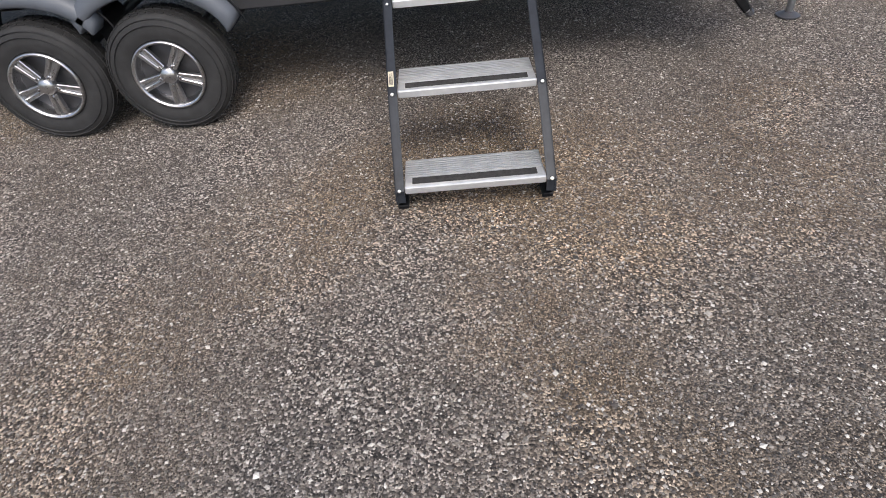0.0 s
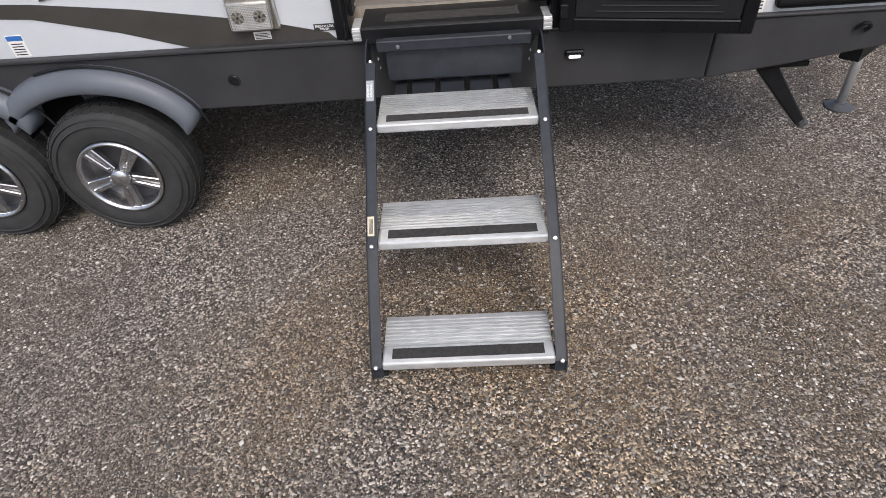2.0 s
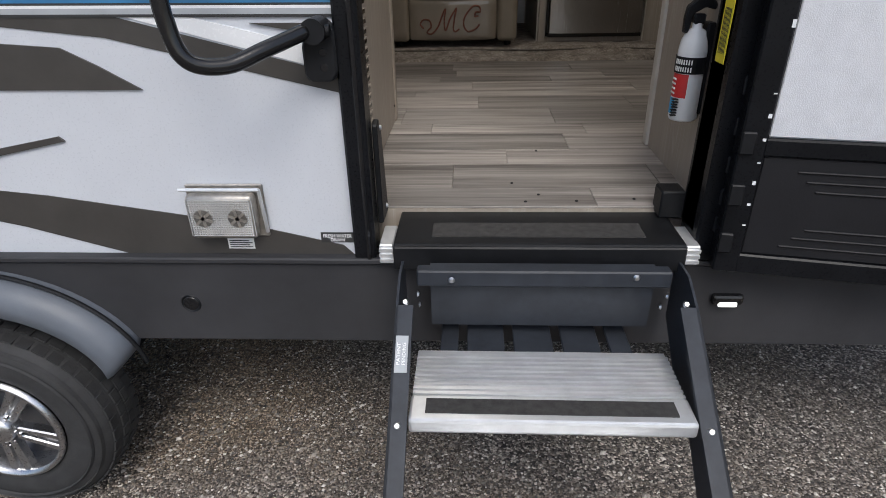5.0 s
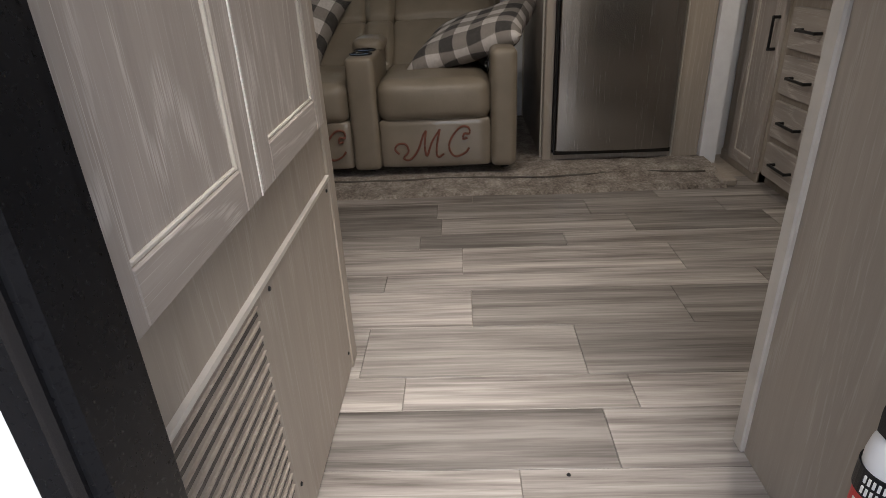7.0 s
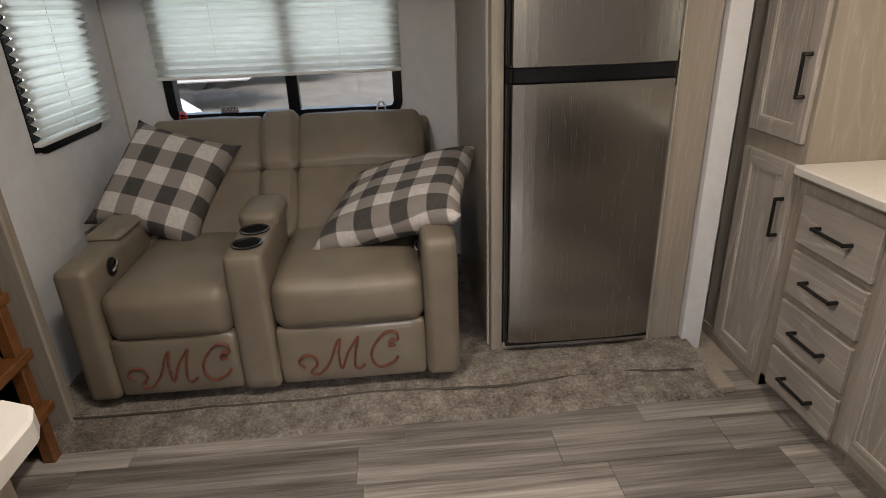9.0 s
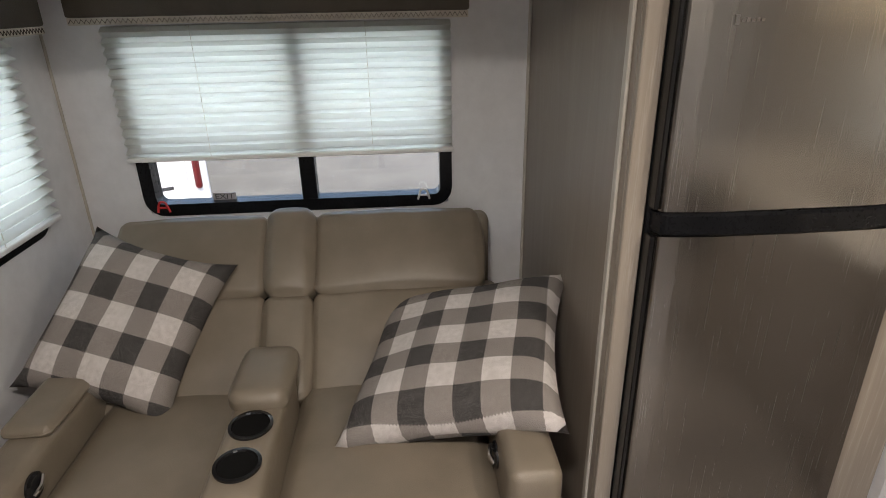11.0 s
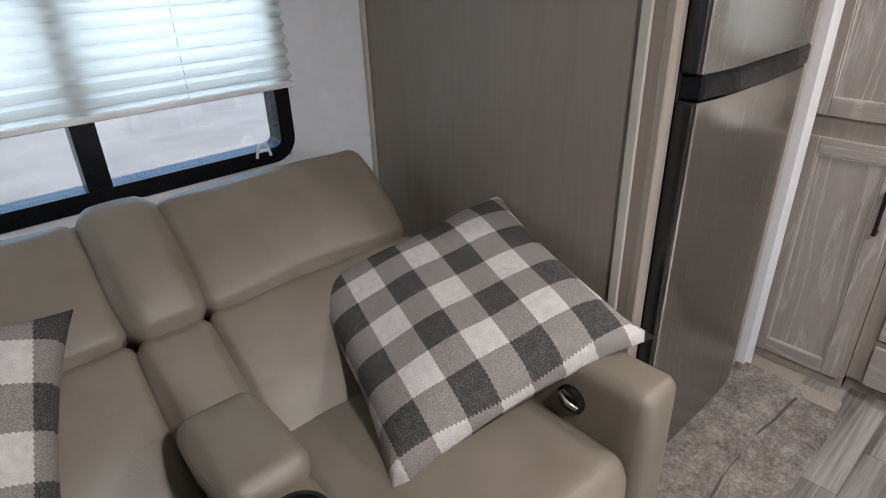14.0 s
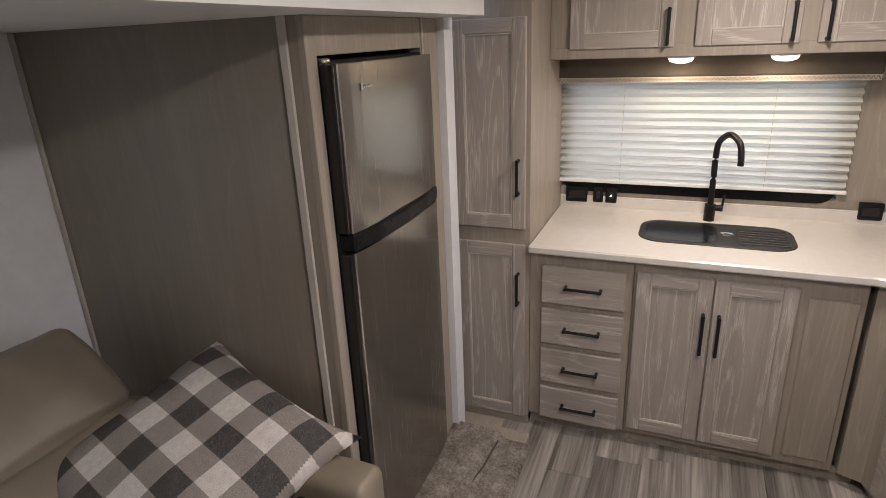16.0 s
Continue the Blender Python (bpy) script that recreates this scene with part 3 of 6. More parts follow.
    part("label", box(-0.805, -0.735, -0.003, 0, 0.886, 0.918), STICKER, wall, "white vent notice sticker")
    for k in range(4):
        part("label_print", box(-0.80, -0.74 - 0.008 * (k % 2), -0.004, -0.001, 0.890 + 0.006 * k, 0.8925 + 0.006 * k), PRINT, wall)
    part("label", box(1.155, 1.225, -0.003, 0, 0.87, 1.02, 0.002), STICKER, wall, "white data plate with dark print")
    part("label_print", box(1.157, 1.223, -0.004, -0.001, 0.985, 1.018), PRINT, wall)
    part("label_print", box(1.165, 1.215, -0.004, -0.001, 0.94, 0.972), STICKER_BLUE, wall)
    for k in range(4):
        part("label_print", box(1.163, 1.217, -0.004, -0.001, 0.882 + 0.013 * k, 0.887 + 0.013 * k), PRINT, wall)
    return wall


WALL_S = shell()


def skirt():
    bm = prism([(-1.21, 0.60), (1.05, 0.61), (1.05, 0.855), (-1.55, 0.855), (-1.45, 0.80)], "y", -0.022, 0.03, 0.006)
    s = setting("trim_skirt", bm, SKIRT, "dark charcoal moulded skirt along the trailer's foot", "skirt")
    part("skirt_panel", prism([(1.056, 0.61), (1.35, 0.645), (1.92, 0.735), (1.92, 0.855), (1.056, 0.855)], "y", -0.020, 0.03, 0.006), SKIRT, s, "raked front skirt panel")
    part("skirt_panel", prism([(-6.0, 0.60), (-2.62, 0.60), (-2.55, 0.855), (-6.0, 0.855)], "y", -0.022, 0.03, 0.006), SKIRT, s)
    part("skirt_lip", box(-6.0, -0.34, -0.034, 0.0, 0.855, 0.872, 0.004), SKIRT, s)
    part("skirt_lip", box(0.39, 1.92, -0.030, 0.0, 0.855, 0.868, 0.004), SKIRT, s)
    part("drain_hole", lathe([(0.021, -0.0235), (0.020, -0.0245), (0.0, -0.0245)], (-0.935, 0, 0.725), "y", 20), BLACK_GLOSS, s, "round black drain hole")
    part("drain_collar", lathe([(0.022, -0.0225), (0.026, -0.025), (0.028, -0.0225)], (-0.935, 0, 0.725), "y", 20), BLACK, s)
    lampb = part("marker_lamp", box(0.452, 0.532, -0.040, -0.02, 0.745, 0.775, 0.008, 2), BLACK_GLOSS, s, "black courtesy lamp housing")
    part("lens", box(0.468, 0.516, -0.043, -0.03, 0.741, 0.756, 0.004, 2), MARKER, lampb, "lit white lens")
    part("cable_clip", tube([(1.60, -0.03, 0.79), (1.62, -0.05, 0.82), (1.65, -0.04, 0.80), (1.64, -0.03, 0.78)], 0.008, 8), BLACK, s, "black plug clipped on the skirt")
    return s


skirt()


def fender(cx, a0, a1):
    """Moulded arch over one wheel, from angle a0 to a1."""
    t = thing("fender", (cx, -0.10, 0.52), "blue-grey moulded plastic fender arch over a trailer wheel", "fender", "tandem fenders")
    bm = bmesh.new()
    rows = []
    for i in range(25):
        a = math.radians(a0 + (a1 - a0) * i / 24)
        c, s = math.cos(a), math.sin(a)
        thin = min(1.0, 0.25 + 3.2 * math.sin(math.pi * min(1, max(0, i / 24))) ) if a0 < 20 else 1.0
        section = ((0.0, 0.02), (0.002, -0.095), (0.012, -0.108), (0.045 * thin, -0.108), (0.085 * thin, -0.090), (0.10 * thin, -0.04), (0.10 * thin, 0.0))
        rows.append([bm.verts.new((cx + (0.375 + d) * c, y, 0.50 + (0.235 + d) * s)) for d, y in section])
    for a, b in zip(rows, rows[1:]):
        for k in range(6):
            bm.faces.new((a[k], a[k + 1], b[k + 1], b[k]))
    bm.faces.new(rows[0])
    bm.faces.new(rows[-1])
    part("arch", bm, FENDER, t, smooth=True)
    bead = [(cx + 0.482 * math.cos(math.radians(q)), -0.055, 0.50 + 0.342 * math.sin(math.radians(q))) for q in range(8, 120, 8)]
    part("bead", tube(bead, 0.006, 6, steps=2), BLACK, t, "dark edge bead")
    inner = bmesh.new()
    rows = []
    for i in range(17):
        a = math.radians(180 * i / 16)
        rows.append([inner.verts.new((cx + 0.375 * math.cos(a), y, 0.50 + 0.24 * math.sin(a))) for y in (-0.02, 0.34)])
    for a, b in zip(rows, rows[1:]):
        inner.faces.new((a[0], a[1], b[1], b[0]))
    part("wheel_well", inner, BLACK, t, "black wheel well liner")


WHEELS = (-1.565, -2.235)
fender(WHEELS[0], 6, 160)
fender(WHEELS[1], 17, 174)
setting("trim_wheel_panel", prism([(-2.68, 0.56), (-2.64, 0.56), (-2.55, 0.70), (-2.235, 0.755), (-1.98, 0.68), (-1.90, 0.57), (-1.82, 0.68), (-1.565, 0.755), (-1.275, 0.66), (-1.205, 0.602), (-1.14, 0.853), (-2.68, 0.853)], "y", -0.018, 0.02), SKIRT, "dark slate panel above the trailer wheels", "skirt")


def wheel(cx):
    y0 = -0.11
    c = (cx, 0, 0.328)
    w = thing("trailer_wheel", (cx, -0.01, 0.0), "black trailer tyre on a five-spoke machined alloy rim", "wheel", "tandem wheels")
    tyre = lathe([(0.180, y0 + 0.02), (0.196, y0 + 0.004), (0.24, y0 - 0.006), (0.29, y0 + 0.002), (0.314, y0 + 0.020), (0.325, y0 + 0.042), (0.328, y0 + 0.10), (0.325, y0 + 0.155), (0.314, y0 + 0.177), (0.25, y0 + 0.195), (0.180, y0 + 0.18)], c, "y", 56)
    t = part("tyre", tyre, RUBBER, w, "worn black rubber tyre", True)
    tread = bmesh.new()
    for row, (ya, yb) in enumerate(((0.026, 0.060), (0.068, 0.095), (0.103, 0.130), (0.138, 0.170))):
        for i in range(46):
            a = 2 * math.pi * (i + 0.5 * (row % 2)) / 46
            m = Matrix.Translation(c) @ Matrix.Rotation(-a, 4, "Y")
            box(0.320, 0.3315 - (0.006 if row in (0, 3) else 0), y0 + ya, y0 + yb, -0.0175, 0.0175, bm=tread, turn=m)
    part("tread", tread, RUBBER, t)
    ridge = lathe([(0.268, y0 - 0.004), (0.272, y0 - 0.010), (0.276, y0 - 0.004)], c, "y", 56)
    lathe([(0.295, y0 + 0.006), (0.299, y0 - 0.001), (0.303, y0 + 0.010)], c, "y", 56, bm=ridge)
    part("sidewall_ridge", ridge, RUBBER, t)
    rim = lathe([(0.190, y0 + 0.004), (0.186, y0 - 0.011), (0.177, y0 - 0.011), (0.169, y0 + 0.004), (0.165, y0 + 0.05), (0.160, y0 + 0.13)], c, "y", 48)
    r = part("rim", rim, ALLOY, w, "bright alloy rim", True)
    part("rim_back", lathe([(0.164, y0 + 0.07), (0.05, y0 + 0.075), (0.0, y0 + 0.075)], c, "y", 40), ALLOY_DARK, r)
    for k in range(5):
        m = Matrix.Translation(c) @ Matrix.Rotation(math.radians(72 * k + 18), 4, "Y")
        for side in (-1, 1):
            spoke = prism([(0.045, side * 0.004), (0.172, side * 0.010), (0.172, side * 0.034), (0.045, side * 0.024)], "y", y0 + 0.002, y0 + 0.035, 0.004)
            spoke.transform(m)
            part("spoke", spoke, ALLOY, r)
        pocket = box(0.06, 0.166, y0 + 0.018, y0 + 0.035, -0.009, 0.009)
        pocket.transform(m)
        part("spoke_groove", pocket, ALLOY_MID, r)
    for k in range(5):
        a = math.radians(72 * k + 54)
        p = (cx + 0.057 * math.cos(a), 0, 0.328 + 0.057 * math.sin(a))
        part("lug_nut", lathe([(0.011, y0 + 0.03), (0.011, y0 + 0.004), (0.007, y0 - 0.003), (0.0, y0 - 0.004)], p, "y", 8), CHROME, r)
    part("hub_cap", lathe([(0.046, y0 + 0.03), (0.044, y0 - 0.006), (0.036, y0 - 0.016), (0.0, y0 - 0.018)], c, "y", 28), ALLOY, w, "grey alloy hub cap", True)
    return w


first_wheel = wheel(WHEELS[0])
copy_thing(first_wheel, pose(WHEELS[1], -0.01, 0.0))


# ---- entry steps ----
def steps():
    s = thing("entry_steps", (0, -0.7, 0.0), "fold-out slate metal entry steps with three ribbed aluminium treads", "steps")
    RUN = ((0.150, -1.080), (0.440, -0.773), (0.694, -0.403), (0.846, -0.14))
    for side, x0, x1 in (("l", -0.342, -0.302), ("r", 0.302, 0.342)):
        outer, inner = (x0, x0 + 0.006) if side == "l" else (x1 - 0.006, x1)
        line = [(y, z) for z, y in RUN]
        front = [(-1.115, 0.085), (-1.11, 0.145), (-0.802, 0.438), (-0.434, 0.698), (-0.215, 0.853), (-0.14, 0.89), (-0.05, 0.89)]
        back = [(-0.05, 0.72), (-0.20, 0.60), (-0.33, 0.56), (-0.60, 0.33), (-0.90, 0.08), (-0.95, 0.02), (-1.02, 0.02)]
        st = part("stringer", prism(front + back, "x", inner, outer), STEEL_BLUE, s, "slate powder-coated side rail")
        for (ya, za), (yb, zb) in zip(front[1:5], front[2:5]):
            fl = prism([(ya, za), (yb, zb), (yb + 0.008, zb - 0.008), (ya + 0.008, za - 0.008)], "x", x0, x1)
            part("flange", fl, STEEL_BLUE, st)
        part("flange", box(x0, x1, -1.106, -1.098, 0.085, 0.145), STEEL_BLUE, st)
        part("foot", box(x0 - 0.004, x1 + 0.004, -1.04, -0.94, 0.0, 0.022, 0.004), BLACK, s, "black adjustable foot")
        sx = -1 if side == "l" else 1
        for (z, y), dn in zip(RUN, (0, 0, 0, 0)):
            screws([(sx * 0.322, y - 0.033 if z < 0.8 else y - 0.055, z + 0.002)], (0, -0.7, 0.7), 0.0085, s)
        screws([(sx * 0.300, -0.13, 0.83), (sx * 0.300, -0.10, 0.78)], (-sx, 0, 0), 0.008, s)
    depth = ((0.165, -1.110, -0.885), (0.452, -0.800, -0.555), (0.708, -0.432, -0.182))
    for top, y0, y1 in depth:
        bed = box(-0.298, 0.298, y0 + 0.02, y1, top - 0.030, top - 0.008, 0.002)
        t = part("tread", bed, ALUMINIUM, s, "ribbed aluminium tread")
        n = int((y1 - y0 - 0.085) / 0.0165)
        ribs = bmesh.new()
        for k in range(n):
            y = y0 + 0.084 + k * 0.0165
            box(-0.297, 0.297, y, y + 0.0092, top - 0.0085, top, bm=ribs)
        part("ribs", ribs, ALUMINIUM, t)
        nose = box(-0.300, 0.300, y0, y0 + 0.082, top - 0.036, top + 0.001, 0.007, 2)
        part("nosing", nose, ALUMINIUM, t, "rounded bare aluminium nosing", False)
        part("grip_strip", box(-0.265, 0.265, y0 + 0.022, y0 + 0.066, top - 0.001, top + 0.0032), GRIP, t, "black grip tape")
    # back plate, straps and the platform under the door sill
    part("back_plate", prism([(-0.115, 0.73), (-0.09, 0.73), (-0.10, 0.90), (-0.125, 0.90)], "x", -0.268, 0.268), STEEL_BLUE, s, "dark steel back plate")
    part("back_rail", box(-0.298, 0.298, -0.150, -0.115, 0.862, 0.905, 0.004), STEEL_BLUE, s)
    screws([(-0.215, -0.152, 0.882), (0.215, -0.152, 0.892)], (0, -1, 0), 0.0085, s)
    for x0, x1 in ((-0.245, -0.20), (-0.178, -0.085), (-0.062, 0.035), (0.058, 0.150), (0.173, 0.225)):
        part("strap", box(x0, x1, -0.182, -0.055, 0.690, 0.698, 0.002), STEEL_BLUE, s, "flat slate strap behind the tread")
    part("platform", box(-0.362, 0.352, -0.066, 0.137, 0.905, 0.934, 0.006, 2), BLACK, s, "black steel platform before the door sill")
    part("platform_apron", box(-0.362, 0.352, -0.073, -0.059, 0.862, 0.928, 0.004), BLACK, s)
    part("grip_strip", box(-0.268, 0.262, -0.028, 0.052, 0.933, 0.9365), GRIP, s, "worn grey grip tape")
    for x in (-0.399, 0.354):
        end = part("bracket", box(x, x + 0.035, -0.055, 0.06, 0.872, 0.925, 0.003), ALUMINIUM, s, "bare aluminium bracket block")
        for k in range(3):
            part("ridge", box(x, x + 0.035, -0.060, -0.054, 0.878 + 0.015 * k, 0.886 + 0.015 * k), ALUMINIUM, end)
    lean = pose(-0.322, -0.310, 0.786, 35.3)
    tag = box(-0.014, 0.014, -0.042, 0.042, 0.0, 0.0015)
    tag.transform(lean)
    part("notice", tag, DECAL_SILVER, s, "silver patent sticker")
    for words, off in (("PATENT", -0.006), ("PENDING", 0.006)):
        sheet_text(words, 0.011, lean @ pose(off, 0, 0.0022, 0, 0, 90), PRINT_WHITE, s, "lettering", 0.05)
    note = box(-0.012, 0.012, -0.036, 0.036, 0, 0.0015)
    note.transform(pose(-0.324, -0.742, 0.483, 35.2))
    part("notice", note, STICKER_TAN, s, "cream warning sticker")
    for k in range(4):
        bar = box(-0.007 + 0.004 * k, -0.005 + 0.004 * k, -0.028, 0.026, 0.0012, 0.0022)
        bar.transform(pose(-0.324, -0.742, 0.483, 35.2))
        part("notice_print", bar, PRINT, s)


steps()


# ---- door frame and the open door ----
def door_frame():
    f = tagged(new("door_frame", finish(box(-0.468, -0.413, -0.028, 0.050, 0.868, 2.88, 0.006), BLACK_FRAME, "door_frame")), "black metal frame of the trailer's entry door", "door frame", "", "structure")
    ORIGIN[f] = Vector((0, 0, 0))
    part("inner_jamb", box(-0.455, -0.420, 0.050, 0.068, 0.952, 2.86, 0.003), BLACK_FRAME, f)
    part("gasket", box(-0.436, -0.424, -0.036, -0.02, 0.87, 2.87, 0.004), BLACK_GLOSS, f, "rubber gasket")
    part("jamb", box(0.384, 0.457, -0.028, 0.09, 0.868, 2.88, 0.006), BLACK_FRAME, f)
    part("inner_jamb", box(0.384, 0.404, 0.0, 0.10, 0.934, 2.86, 0.004), BLACK_FRAME, f)
    part("head", box(-0.437, 0.457, -0.028, 0.09, 2.84, 2.90, 0.006), BLACK_FRAME, f)
    part("strike_arm", prism([(0.04, 0.94), (0.135, 0.94), (0.10, 1.17), (0.07, 1.21), (0.04, 1.20)], "x", -0.412, -0.398, 0.003), BLACK, f, "black metal strike arm")
    screws([(-0.397, 0.078, 1.185), (-0.397, 0.10, 0.965)], (1, 0, 0), 0.008, f)
    part("corner_block", box(0.322, 0.384, 0.085, 0.15, 0.935, 1.01, 0.004), BLACK, f, "black corner block")
    part("label", box(0.384, 0.3825, 0.015, 0.065, 1.34, 1.475), STICKER_YELLOW, f, "yellow warning sticker")
    part("label", box(0.384, 0.3825, 0.015, 0.065, 1.49, 1.61), STICKER, f, "white serial sticker")
    sheet_text("FLZ173366", 0.014, Matrix(((0, 0, -1, 0.3815), (0, 1, 0, 0.053), (1, 0, 0, 1.548), (0, 0, 0, 1))), PRINT, f, width=0.085)
    for k in range(9):
        part("label_print", box(0.3827, 0.382, 0.022 + 0.004 * k, 0.0235 + 0.004 * k + 0.0012 * (k % 3), 1.515, 1.56), PRINT, f)
    for k in range(6):
        part("label_print", box(0.3827, 0.382, 0.023 + 0.0062 * k, 0.0255 + 0.0062 * k, 1.36, 1.455), PRINT, f)
    for z in (0.95, 1.02, 1.10, 1.19, 1.28):
        h = part("hinge", rod((0.437, -0.042, z), (0.437, -0.042, z + 0.05), 0.010, 12), BLACK, f, "black hinge knuckle")
        part("hinge_leaf", box(0.417, 0.440, -0.036, -0.026, z + 0.004, z + 0.045, 0.003), BLACK, h)
        screws([(0.425, -0.0365, z + 0.014), (0.425, -0.0365, z + 0.034)], (0, -1, 0), 0.004, h)


door_frame()


def open_door():
    """The leaf swung right open, inner side to the lot."""
    d = thing("door_1", (0.41, -0.045, 0.87), "black-framed entry door swung open against the wall, pale inner panel", "door", "", "structure")
    m = Matrix.Translation((0.418, -0.050, 0)) @ Matrix.Rotation(math.radians(-11), 4, "Z")
    W, Z0, Z1 = 0.70, 0.875, 2.82

    def leaf(name, x0, x1, y0, y1, z0, z1, mat, label="", bev=0.004, parent=None):
        return part(name, box(x0, x1, y0, y1, z0, z1, bev, turn=m), mat, parent or d, label)

    leaf("panel_core", 0.03, W - 0.03, -0.02, 0.018, Z0 + 0.03, Z1 - 0.03, SHELL)
    leaf("frame_stile", 0, 0.055, -0.036, 0.02, Z0, Z1, BLACK_FRAME)
    leaf("frame_stile", W - 0.05, W, -0.036, 0.02, Z0, Z1, BLACK_FRAME)
    leaf("frame_rail", 0.05, W - 0.045, -0.035, 0.02, Z0, Z0 + 0.05, BLACK_FRAME)
    leaf("frame_rail", 0.05, W - 0.045, -0.035, 0.02, Z1 - 0.05, Z1, BLACK_FRAME)
    leaf("frame_rail", 0.05, W - 0.045, -0.035, 0.0, 1.165, 1.205, BLACK_FRAME)
    leaf("screen_panel", 0.055, W - 0.05, -0.027, -0.018, 1.205, Z1 - 0.05, SCREEN, "pale grey woven screen panel")
    low = leaf("kick_panel", 0.055, W - 0.05, -0.028, -0.018, Z0 + 0.05, 1.165, RIB, "dark moulded kick panel")
    for k in range(3):
        g = 0.022 * k
        leaf("rib", 0.13 + g, W - 0.115 - g, -0.032, -0.026, Z0 + 0.075 + g, Z0 + 0.080 + g, RIB, "", 0.002, low)
        leaf("rib", 0.13 + g, W - 0.115 - g, -0.032, -0.026, 1.130 - g, 1.135 - g, RIB, "", 0.002, low)
    leaf("latch", W - 0.05, W - 0.01, -0.05, -0.03, 1.95, 2.15, BLACK, "black latch plate")
    for z in (0.93, 1.05, 1.17):
        part("hinge_tab", box(0.0, 0.03, -0.046, -0.034, z, z + 0.05, 0.003, turn=m), BLACK, d)
    for i in range(7):
        part("paint_chip", box(0.043, 0.05, -0.0375, -0.0355, 1.00 + 0.05 * i, 1.003 + 0.05 * i + 0.003 * (i % 3), turn=m), SHELL_WHITE, d)
    part("chalk_mark", box(0.046, 0.053, -0.0375, -0.0355, 1.43, 1.445, turn=m), SHELL_WHITE, d)


open_door()


def grab_handle():
    g = thing("grab_handle", (-0.48, -0.03, 1.36), "large black folding grab handle beside the entry door", "grab handle")
    part("mount", prism([(-0.515, 1.335), (-0.505, 1.322), (-0.455, 1.322), (-0.442, 1.34), (-0.442, 1.43), (-0.465, 1.452), (-0.495, 1.445), (-0.515, 1.40)], "y", -0.045, 0.0, 0.005), BLACK, g, "black plastic mount")
    part("socket", rod((-0.478, -0.02, 1.432), (-0.478, -0.085, 1.432), 0.026, 18), BLACK, g)
    part("socket_pin", rod((-0.445, -0.065, 1.432), (-0.515, -0.065, 1.432), 0.012, 12), BLACK, g)
    for z in (1.385, 1.353):
        part("bolt_hole", lathe([(0.009, -0.0455), (0.008, -0.0464), (0, -0.0464)], (-0.47, 0, z), "y", 14), BLACK_GLOSS, g)
    part("tube", tube([(-0.495, -0.075, 1.432), (-0.56, -0.145, 1.408), (-0.625, -0.195, 1.386), (-0.685, -0.225, 1.402), (-0.708, -0.228, 1.47), (-0.712, -0.228, 1.60), (-0.712, -0.228, 2.0), (-0.695, -0.215, 2.06), (-0.62, -0.15, 2.09), (-0.5, -0.03, 2.09)], 0.0165, 16), BLACK_GLOSS, g, "black enamelled tube", True)


PLACE = Vector((-0.02, 0, 0))
grab_handle()
PLACE = Vector((0, 0, 0))


def furnace_vent():
    v = thing("furnace_vent", (-0.79, 0, 0.93), "mesh-covered metal furnace vent on the trailer wall", "vent")
    part("back_plate", box(-0.885, -0.688, -0.008, 0, 0.925, 1.068, 0.003), MESH_METAL, v)
    part("hood", box(-0.876, -0.705, -0.045, -0.006, 0.932, 1.052, 0.014, 3), MESH_METAL, v, "bulged wire-mesh hood", True)
    part("top_rail", rod((-0.89, -0.03, 1.062), (-0.69, -0.03, 1.062), 0.005, 8), ALUMINIUM, v)
    part("side_rail", rod((-0.69, -0.03, 1.062), (-0.69, -0.012, 0.94), 0.005, 8), ALUMINIUM, v)
    wires = bmesh.new()
    for k in range(27):
        x = -0.872 + k * 0.0063
        box(x, x + 0.0016, -0.0472, -0.044, 0.944, 1.040, bm=wires)
    for k in range(16):
        z = 0.944 + k * 0.0063
        box(-0.868, -0.713, -0.0474, -0.0445, z, z + 0.0016, bm=wires)
    part("mesh", wires, ALUMINIUM, v, "silver wire mesh")
    for cx in (-0.835, -0.748):
        p = part("port", lathe([(0.025, -0.0465), (0.022, -0.0478), (0.0, -0.0478)], (cx, 0, 0.992), "y", 22), PORT_GREY, v, "dark round port")
        for k in range(3):
            b = box(-0.024, 0.024, -0.0495, -0.0477, -0.0035, 0.0035, turn=Matrix.Translation((cx, 0, 0.992)) @ Matrix.Rotation(math.radians(60 * k + 20), 4, "Y"))
            part("vane", b, MESH_METAL, p)


furnace_vent()


def baggage_door():
    b = thing("baggage_door", (1.5, 0, 0.9), "black baggage hatch with a louvred corner on the trailer's side", "hatch")
    part("panel", box(1.262, 1.80, -0.02, 0.0, 0.885, 1.50, 0.02, 3), BLACK, b)
    for k in range(6):
        part("louvre", box(1.32, 1.50, -0.027, -0.018, 1.12 + 0.016 * k, 1.128 + 0.016 * k), DECAL_SILVER, b)


baggage_door()


def stabiliser():
    s = thing("stabiliser_jack", (1.42, 0.12, 0.20), "rusty black folding stabiliser jack under the trailer's front", "jack")
    part("bracket", box(1.28, 1.52, 0.05, 0.30, 0.60, 0.625, 0.003), BLACK, s)
    part("arm", prism([(1.30, 0.60), (1.40, 0.60), (1.60, 0.33), (1.57, 0.30)], "y", 0.06, 0.12, 0.006), BLACK, s, "drop-down steel arm")
    part("screw", rod((1.55, 0.09, 0.34), (1.625, 0.09, 0.285), 0.012, 10), SCREW, s)
    part("nut", rod((1.60, 0.09, 0.305), (1.618, 0.09, 0.29), 0.024, 6), ALLOY_DARK, s)
    part("hanger", box(1.33, 1.50, 0.1, 0.2, 0.62, 0.845, 0.003), BLACK, s)


stabiliser()


